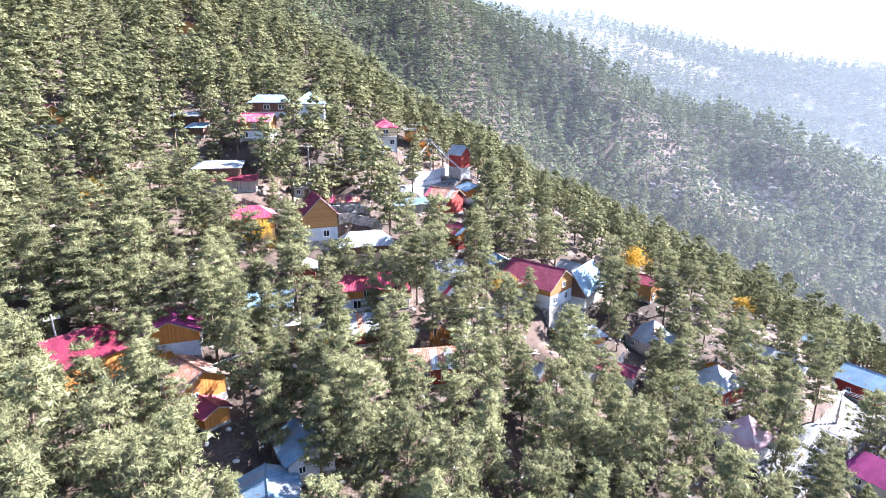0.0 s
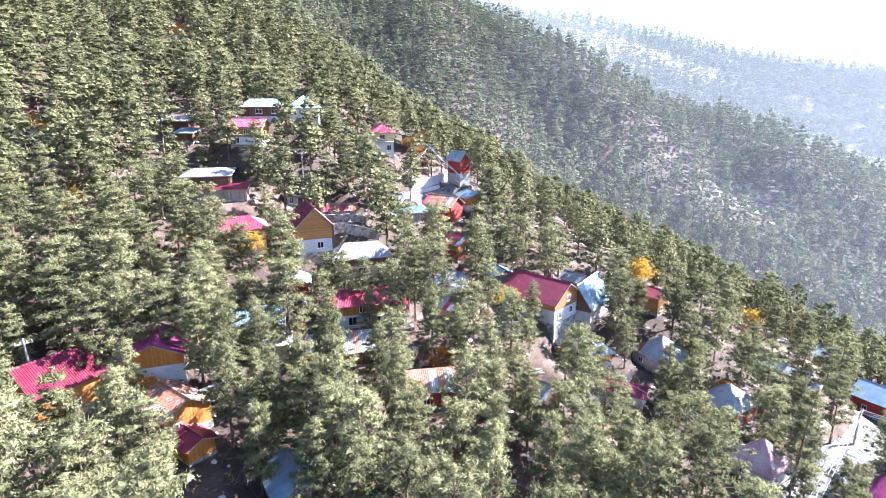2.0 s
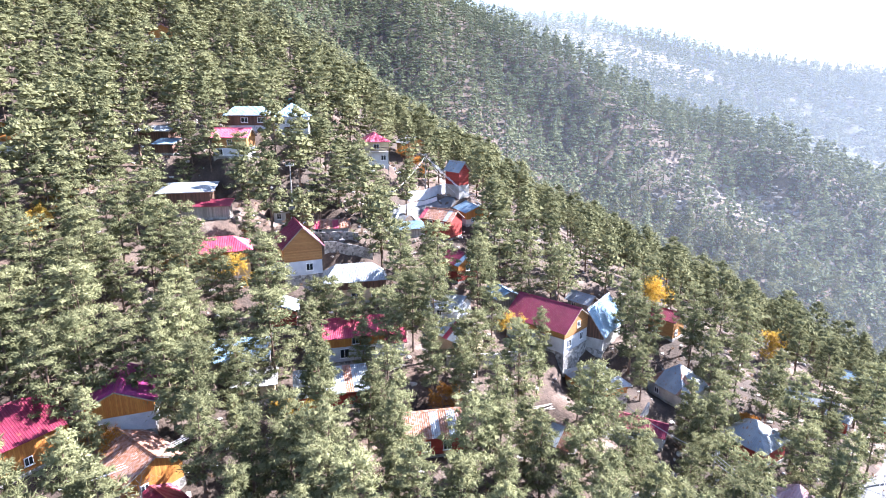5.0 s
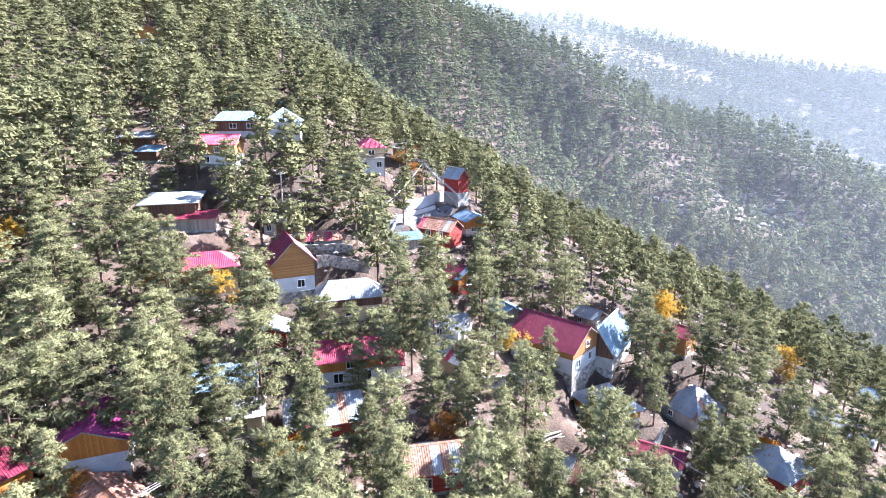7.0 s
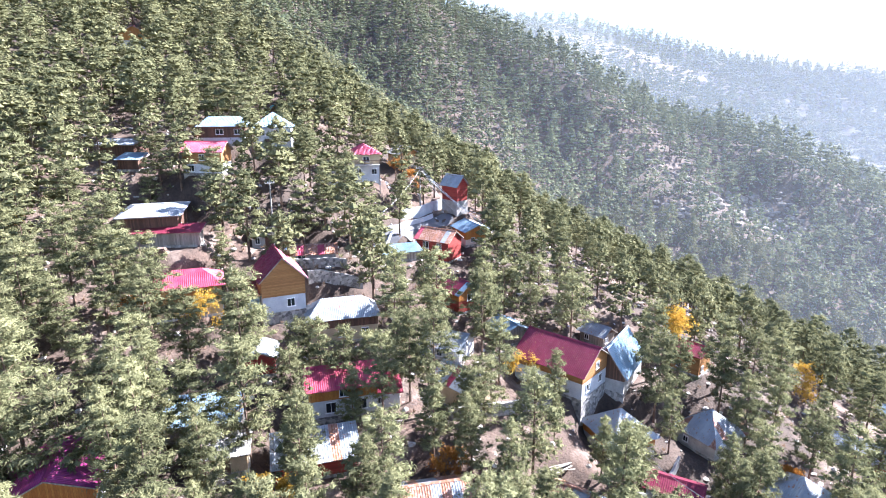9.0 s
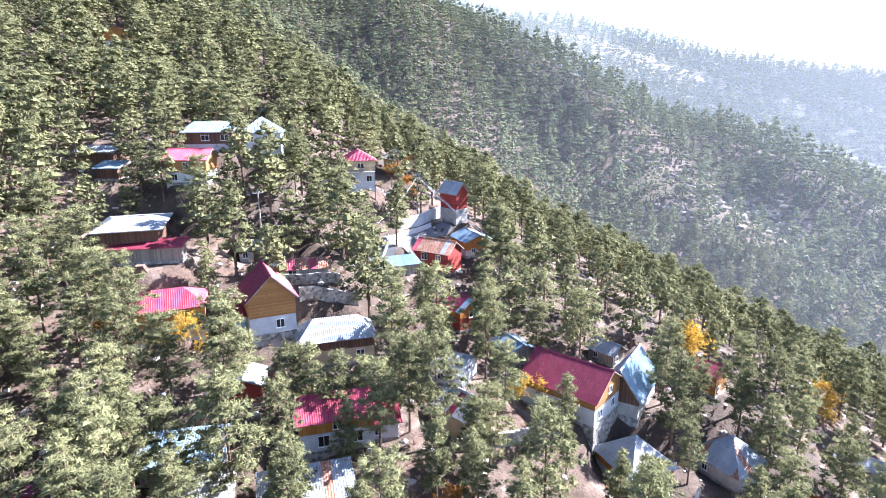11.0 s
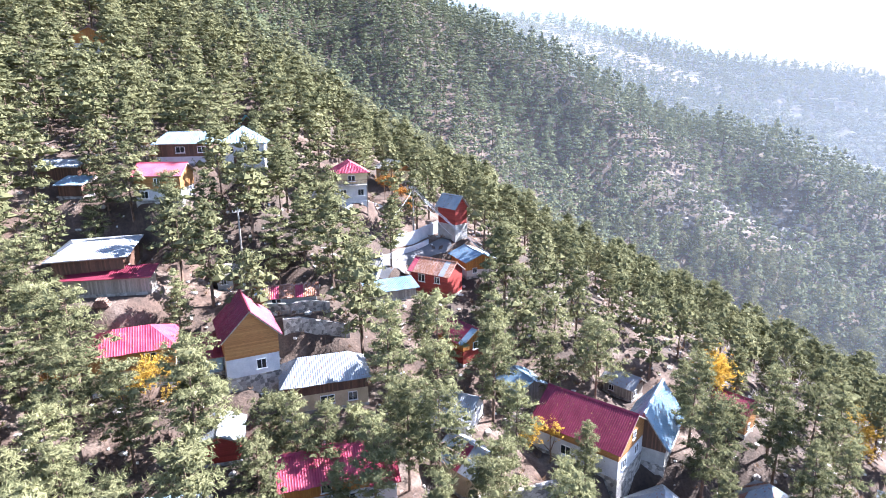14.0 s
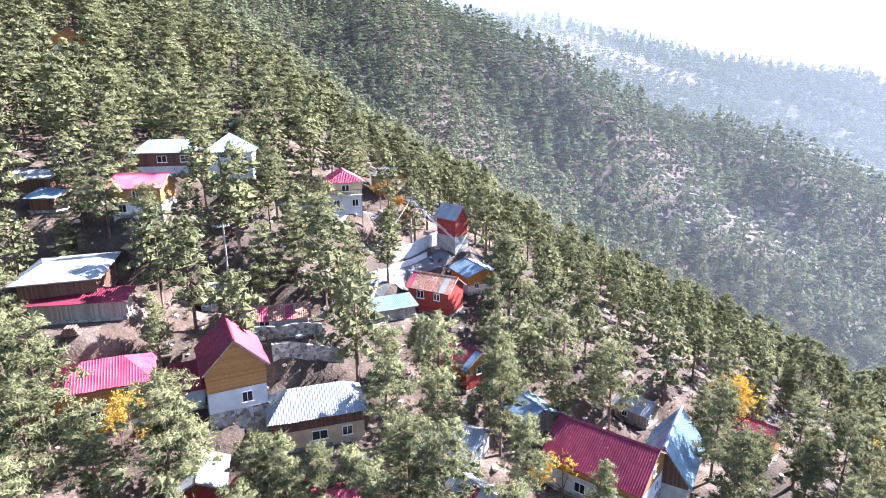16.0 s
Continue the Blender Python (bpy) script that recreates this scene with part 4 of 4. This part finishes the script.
far = scatter(-140, 400, 200, 500, 5.9, 26000, lambda x, y: (y < 440 or x < 90) and x < 0.8 * y + 10 and x > -0.55 * y + 40 and not in_gully(x, y) and (y > 232 or x > 110 + (232 - y)) and ((x - 147) / 18) ** 2 + ((y - 272) / 16) ** 2 > 1 and ((x - 101) / 13) ** 2 + ((y - 262) / 7) ** 2 > 1)
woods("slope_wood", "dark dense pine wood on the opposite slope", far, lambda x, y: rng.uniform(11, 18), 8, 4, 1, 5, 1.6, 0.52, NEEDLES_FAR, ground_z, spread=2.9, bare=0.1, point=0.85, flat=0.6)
hill = scatter(0, 700, 398, 840, 8.5, 11000, lambda x, y: x < 0.82 * y and not (in_clearing(x, y) and rng.random() < 0.8))
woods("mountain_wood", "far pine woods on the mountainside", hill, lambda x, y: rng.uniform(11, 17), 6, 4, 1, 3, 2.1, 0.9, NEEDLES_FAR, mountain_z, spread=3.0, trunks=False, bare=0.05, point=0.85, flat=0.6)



# ---- sheets imitating haze in the valley ----
def haze_sheet(label, x0, x1, line, top, mat):
    """An upright thin sheet imitating haze across the valley, standing on the line y = line(x)."""
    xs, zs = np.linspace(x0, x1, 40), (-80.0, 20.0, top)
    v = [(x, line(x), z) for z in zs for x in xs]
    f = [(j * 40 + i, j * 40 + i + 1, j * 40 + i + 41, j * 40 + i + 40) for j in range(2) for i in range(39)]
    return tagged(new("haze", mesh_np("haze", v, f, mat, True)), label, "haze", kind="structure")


haze_sheet("thin bluish sheet standing in for haze in the gully", -70, 500, lambda x: 216 - 0.35 * max(0.0, min(x, 190.0) - 20), 130.0, HAZE_SHEET)
haze_sheet("pale sheet standing in for haze before the far mountain woods", -60, 1400, lambda x: 388.0 + 1.6 * max(0.0, 90.0 - x), 220.0, HAZE_SHEET_FAR)


# ---- walls, road, poles ----
def at_ground(x, y):
    return float(ground_z(np.array(float(x)), np.array(float(y))))


def wall_run(label, points, height, thick, mat, name="retaining_wall"):
    """A wall along the points, its top stepping with the ground."""
    ob = thing(name, pose(0, 0, 0), label, "wall", kind="structure")
    for (ax, ay), (bx, by) in zip(points, points[1:]):
        n_ = max(1, round(math.hypot(bx - ax, by - ay) / 2.2))
        for i in range(n_):
            f, g = i / n_, (i + 1) / n_
            p, q = Vector((ax + (bx - ax) * f, ay + (by - ay) * f, 0)), Vector((ax + (bx - ax) * g, ay + (by - ay) * g, 0))
            side = Vector((-(q - p).y, (q - p).x, 0)).normalized() * thick / 2
            zs = [at_ground(p.x, p.y), at_ground(q.x, q.y)]
            lo, t0, t1 = min(zs) - 1.2, zs[0] + height, zs[1] + height
            bm = bmesh.new()
            corners = [p - side, q - side, q + side, p + side]
            vs = [bm.verts.new((c.x, c.y, lo)) for c in corners] + [bm.verts.new((c.x, c.y, t)) for c, t in zip(corners, (t0, t1, t1, t0))]
            for fc in ((3, 2, 1, 0), (4, 5, 6, 7), (0, 1, 5, 4), (1, 2, 6, 5), (2, 3, 7, 6), (3, 0, 4, 7)):
                bm.faces.new([vs[j] for j in fc])
            part("wall_section", bm, mat, ob)
    return ob


wall_run("pale concrete wall along the lane", [(-11.1, 130.8), (-6.1, 140.0), (-0.6, 146.4)], 0.9, 0.3, WHITE)
wall_run("white concrete terrace wall", [(-7.0, 142.1), (-3.5, 145.5), (-0.5, 149.3), (1.6, 152.5)], 2.2, 0.35, WHITE)
wall_run("rubble wall below the old hut", [(-25.6, 118.2), (-20.6, 118.0), (-15.6, 120.2)], 1.6, 0.5, STONE)
wall_run("rubble retaining wall in the bank", [(-21.0, 114.8), (-12.6, 117.2)], 1.8, 0.6, STONE)
wall_run("rubble wall beside the big house", [(0.5, 92.6), (6.0, 94.2), (11.0, 96.2), (15.0, 97.6)], 1.7, 0.5, STONE)
wall_run("pale yard wall", [(20.9, 90.2), (22.4, 85.4), (27.0, 88.2), (31.4, 92.8)], 1.5, 0.3, CONCRETE)
wall_run("pale retaining wall below the terrace", [(22.0, 74.4), (27.5, 76.0), (33.0, 79.0)], 1.8, 0.4, CONCRETE)
wall_run("low wall of the red hut's yard", [(39.0, 80.5), (43.0, 81.5), (48.0, 82.5)], 1.4, 0.3, CONCRETE)
wall_run("kerb wall beside the road", [(68.0, 80.0), (76.0, 87.0), (80.0, 92.0)], 0.6, 0.3, CONCRETE)


def lane(name, label, points, width, mat):
    """A paved strip that lies on the ground."""
    ps = [Vector((x, y, 0)) for x, y in points]
    fine = []
    for a, b in zip(ps, ps[1:]):
        n_ = max(1, round((b - a).length / 1.0))
        fine += [a.lerp(b, i / n_) for i in range(n_)]
    fine.append(ps[-1])
    vs, fs = [], []
    cols = 7
    for i, p in enumerate(fine):
        d = (fine[min(i + 1, len(fine) - 1)] - fine[max(i - 1, 0)]).normalized()
        s = Vector((-d.y, d.x, 0))
        for j in range(cols):
            q = p + s * width * ((j / (cols - 1)) - 0.5)
            z = at_ground(q.x, q.y)
            vs.append((q.x, q.y, z + 0.07))
    for i in range(len(fine) - 1):
        for j in range(cols - 1):
            a = i * cols + j
            fs.append((a, a + 1, a + cols + 1, a + cols))
    ob = new(name, mesh_np(name, vs, fs, mat, True))
    return tagged(ob, label, "road", kind="structure")


lane("road", "pale dusty concrete road round the bend", [(46, 72), (52, 76.5), (58, 79.5), (64, 83), (70, 87.5), (75, 93), (80, 104)], 7.5, ROAD)
lane("track", "pale dusty track beside the gully", [(143, 279), (148, 271), (153, 262), (157, 251), (170, 238)], 7.0, DRY)
lane("pavement", "pale concrete ramp beside the red-roofed house", [(-16.5, 147.0), (-14.0, 152.5), (-11.0, 160.0)], 4.0, WHITE)
lane("lane", "pale lane between the terrace and the red house", [(-12.5, 131.5), (-6.5, 138.0), (-1.0, 144.0), (3.0, 147.0)], 3.2, ROAD)


def pole(x, y, h, lean=0.0, mat=POLEWOOD, label="weathered wooden power pole with cross-arm"):
    ob = thing("power_pole", pose(x, y, at_ground(x, y), 0, lean, 35), label, "pole", "power poles")
    bm = bmesh.new()
    limb(bm, [(0, 0, -0.6), (0, 0, h * 0.5), (0, 0, h)], [0.17, 0.14, 0.1], 8)
    part("mast", bm, mat, ob)
    bm = bmesh.new()
    box(bm, -0.9, -0.07, h - 0.7, 0.9, 0.07, h - 0.56)
    part("cross_arm", bm, mat, ob)
    for xx in (-0.8, -0.3, 0.3, 0.8):
        bm = bmesh.new()
        limb(bm, [(xx, 0, h - 0.56), (xx, 0, h - 0.3)], [0.06, 0.04], 6)
        part("insulator", bm, FRAME, ob)
    return Vector((x, y, at_ground(x, y) + h - 0.4))


def cable(a, b, sag, r=0.035):
    """A hanging cable between two places."""
    bm = bmesh.new()
    rows_ = []
    a, b = Vector(a), Vector(b)
    side = (b - a).cross(Vector((0, 0, 1))).normalized()
    for i in range(15):
        f = i / 14
        p = a.lerp(b, f) - Vector((0, 0, 4 * sag * f * (1 - f)))
        rows_.append([bm.verts.new(p + o) for o in (side * r, Vector((0, 0, r * 1.6)), -side * r)])
    for u, v in zip(rows_, rows_[1:]):
        for j in range(3):
            bm.faces.new((u[j], u[(j + 1) % 3], v[(j + 1) % 3], v[j]))
    ob = part("power_cable", bm, CABLE, None)
    tagged(ob, "thin grey overhead power cable", "cable", "overhead cables")


P1 = pole(-3.2, 149.0, 9.5, 0, CONCRETE, "pale concrete power pole above the terrace")
for k, (tx, ty, tz) in enumerate(((5.0, 151, 33), (6.5, 148, 31), (7.5, 145, 30), (9.0, 143, 29), (10, 141, 28), (-12, 133, 31), (12, 138, 27), (4, 146, 30))):
    cable(P1 + Vector((0.1 * k - 0.3, 0, -0.15 * (k % 3))), (tx, ty, tz), 1.0)
P2 = pole(33.8, 77.5, 8.5, 7)
P3 = pole(66.4, 87.3, 6.5, 3)
P4 = pole(-29.4, 128.0, 8.5)
P5 = pole(47.5, 73.0, 5.0, -6)
P6 = pole(-47.3, 66.2, 9.0, -2)
for k in range(3):
    o = Vector((0.5 * k - 0.5, 0, 0.1 * k))
    cable(P2 + o, P5 + o, 1.2)
    cable(P3 + o, (38.0 + k, 60.0, 1.0), 1.0)
    cable(P3 + o, (86.0, 84.0 + k, -1.0), 1.0)
cable(P2, (23, 90, 11), 0.8)
for k in range(3):
    cable((-26.0, 70.0 + 0.6 * k, 17.2), (-36.0, 60.0 + 0.6 * k, 17.0), 0.7)


# ---- broadleaf trees ----
def leafy_tree(seed, x, y, h, mat, name="broadleaf_tree", label="small tree with bright yellow autumn leaves", leaves=True, spread=0.36):
    r = np.random.default_rng(seed)
    ob = thing(name, pose(x, y, at_ground(x, y) - 0.1), label, "tree", "autumn trees")
    bm = bmesh.new()
    tips = []
    def grow(p, d, l, rad, depth):
        e = p + d * l
        limb(bm, [p, p + d * l * 0.5 + r.normal(size=3) * 0.04 * l, e], [rad, rad * 0.8, rad * 0.6], 4 if depth < 2 else 3)
        if depth >= 3:
            tips.append(e), tips.append(p + d * l * 0.55)
        if depth < (4 if leaves else 5):
            for _ in range(3 if depth < 4 else 2):
                nd = d + r.normal(size=3) * 0.62
                nd[2] += 0.12
                grow(e, nd / np.linalg.norm(nd), l * r.uniform(0.6, 0.82), rad * 0.58, depth + 1)
    grow(np.array([0, 0, -0.2]), np.array([0, 0, 1.0]), h * 0.28, 0.03 * h ** 0.8, 0)
    part("trunk", bm, BARK if leaves else TWIG, ob)
    if leaves:
        t = np.concatenate([np.array(tips) + r.normal(size=(len(tips), 3)) * 0.05 * h for _ in range(3)])
        v, f = tuft_cloud(t, r.normal(size=t.shape) * 0.4, np.full(len(t), 0.02 * h + 0.12), 11, r, 0.16)
        c = new("crown", mesh_np("crown", v, f, mat))
        c.parent = ob
    return ob


for i, (x, y, h) in enumerate(((39.6, 115.6, 11.5), (119.6, 217.6, 7), (-63.9, 104.0, 7), (-62.3, 111.5, 7), (-32.0, 99.0, 7.5), (12.2, 101.2, 7), (-18.9, 77.3, 5), (-17.0, 78.9, 4), (-31.2, 60.0, 4.5), (64.0, 116.0, 9.5))):
    leafy_tree(300 + i, x, y, h, YELLOW)
for i, (x, y, h) in enumerate(((0.7, 83.8, 6), (-36.1, 68.9, 5), (-9.0, 163.0, 6.5), (-6.0, 158.5, 6), (-41.5, 100.5, 5), (47.0, 93.0, 4.5))):
    leafy_tree(330 + i, x, y, h, RUSSET, label="small tree with russet and yellow autumn leaves")
for i, (x, y, h) in enumerate(((58.3, 126.2, 11), (-37.0, 128.6, 9), (-1.5, 91.5, 6), (49.0, 118.0, 6), (-30.0, 62.5, 7))):
    leafy_tree(350 + i, x, y, h, TWIG, "bare_tree", "leafless grey tree with fine branches", False)


# ---- loose stones and scrub ----
def stones(name, label, spots, lo, hi, mat, base):
    """Many rough stones joined into one object."""
    ico = bmesh.new()
    bmesh.ops.create_icosphere(ico, subdivisions=1, radius=1)
    bv, bf = np.array([v.co[:] for v in ico.verts]), np.array([[v.index for v in f.verts] for f in ico.faces])
    ico.free()
    vs, fs = [], []
    for i, (x, y) in enumerate(spots):
        s = rng.uniform(lo, hi) * np.array([rng.uniform(0.7, 1.4), rng.uniform(0.7, 1.4), rng.uniform(0.45, 0.9)])
        vs.append(bv * s * rng.uniform(0.7, 1.2, (len(bv), 1)) + np.array([x, y, float(base(np.array(x), np.array(y)))]))
        fs.append(bf + i * len(bv))
    return tagged(new(name, mesh_np(name, np.concatenate(vs), np.concatenate(fs), mat)), label, "stones", kind="stuff")


stones("stones", "pale stones and rubble strewn over the slope", scatter(-70, 80, 45, 165, 1.3, 2600, lambda x, y: all(math.hypot(x - a, y - b) > q * 0.8 for a, b, q in HOUSE_SPOTS)), 0.12, 0.5, ROCK, ground_z)
stones("outcrop", "pale rock outcrops above the valley", scatter(88, 112, 258, 270, 2.5, 60, lambda x, y: True) + scatter(128, 165, 264, 290, 2.5, 200, lambda x, y: True), 1.2, 2.8, CLIFF, ground_z)
stones("scree", "grey scree in the gully of the wooded slope", scatter(80, 140, 265, 310, 1.6, 900, in_gully), 0.5, 1.6, CLIFF, ground_z)
stones("clearing_rocks", "pale boulders on the mountain clearing", scatter(90, 320, 560, 800, 4.5, 3200, in_clearing), 1.0, 3.2, ROCK, mountain_z)
cells = [(x, y) for x in range(100, 310, 4) for y in range(560, 800, 4) if in_clearing(x, y, 0.9)]
corner = [(x + dx, y + dy) for x, y in cells for dx, dy in ((0, 0), (4, 0), (4, 4), (0, 4))]
clearing = new("clearing", mesh_np("clearing", [(x, y, float(mountain_z(np.array(x), np.array(y))) + 0.5) for x, y in corner], np.arange(len(corner)).reshape(-1, 4), DRY))
tagged(clearing, "bare pale rocky clearing on the mountainside", "clearing", kind="structure")


def scrub(name, label, spots, size, mat):
    cs = np.array([(x, y, at_ground(x, y) + 0.15) for x, y in spots])
    v, f = tuft_cloud(cs, np.tile([0.0, 0.0, 1.0], (len(cs), 1)), rng.uniform(0.6, 1.3, len(cs)) * size, 16, rng, 0.1)
    return tagged(new(name, mesh_np(name, v, f, mat)), label, "scrub", kind="stuff")


scrub("scrub", "dry brown scrub and weeds on the slope", scatter(-70, 85, 45, 165, 1.6, 2500, lambda x, y: all(math.hypot(x - a, y - b) > q * 0.85 for a, b, q in HOUSE_SPOTS)), 0.7, SCRUB)
scrub("undergrowth", "low green seedlings and grass among the pines", scatter(-80, 95, 40, 170, 2.0, 1800, lambda x, y: free(x, y, 0.0)), 0.8, NEEDLES)


# ---- timber lying about ----
def plank_stack(x, y, turn, count):
    ob = thing("plank_stack", pose(x, y, at_ground(x, y) + 0.05, 0, 0, turn), "loose pile of grey weathered boards on the ground", "timber", "piles of boards")
    for i in range(count):
        bm = bmesh.new()
        l, w = rng.uniform(2.0, 3.6), rng.uniform(0.16, 0.28)
        box(bm, -l / 2, -w / 2, 0, l / 2, w / 2, 0.05)
        bm.transform(pose(rng.uniform(-0.3, 0.3), rng.uniform(-0.7, 0.7), 0.07 * i, rng.uniform(-3, 3), rng.uniform(-3, 3), rng.uniform(-25, 25)))
        part("board", bm, GREYWOOD, ob)


for x, y, a, n_ in ((14.0, 88.0, 20, 9), (31.0, 81.0, 60, 10), (-7.0, 90.0, 10, 8), (25.5, 99.8, 70, 7), (34.0, 84.0, 10, 9), (-24.0, 79.0, 15, 7), (9.0, 107.0, 40, 7), (-8.5, 124.0, 20, 9), (-6.0, 121.5, 75, 8), (41.0, 94.0, 30, 6), (-28.0, 121.0, 0, 6)):
    plank_stack(x, y, a, n_)


def log_pile(x, y, turn):
    ob = thing("log_pile", pose(x, y, at_ground(x, y), 0, 0, turn), "stack of cut firewood logs", "firewood", "log piles")
    for r in range(4):
        for i in range(7 - r):
            bm = bmesh.new()
            bmesh.ops.create_cone(bm, cap_ends=True, segments=8, radius1=0.14, radius2=0.13, depth=1.1)
            bm.transform(pose((i + r / 2) * 0.28 - 0.9, 0, 0.15 + 0.24 * r, 90, 0, 0))
            part("log", bm, BARK, ob)


for x, y, a in ((-20.0, 100.5, 20), (21.5, 112.0, 40), (-40.5, 108.5, 10), (6.5, 101.0, 50)):
    log_pile(x, y, a)
for i, (x, y) in enumerate(((-104, 300), (-96, 288), (-90, 300), (-84, 296), (-78, 305), (-70, 292), (-100, 280))):
    leafy_tree(380 + i, x, y, 15, TWIG, "bare_tree", "tall leafless pale tree on the upper slope", False)
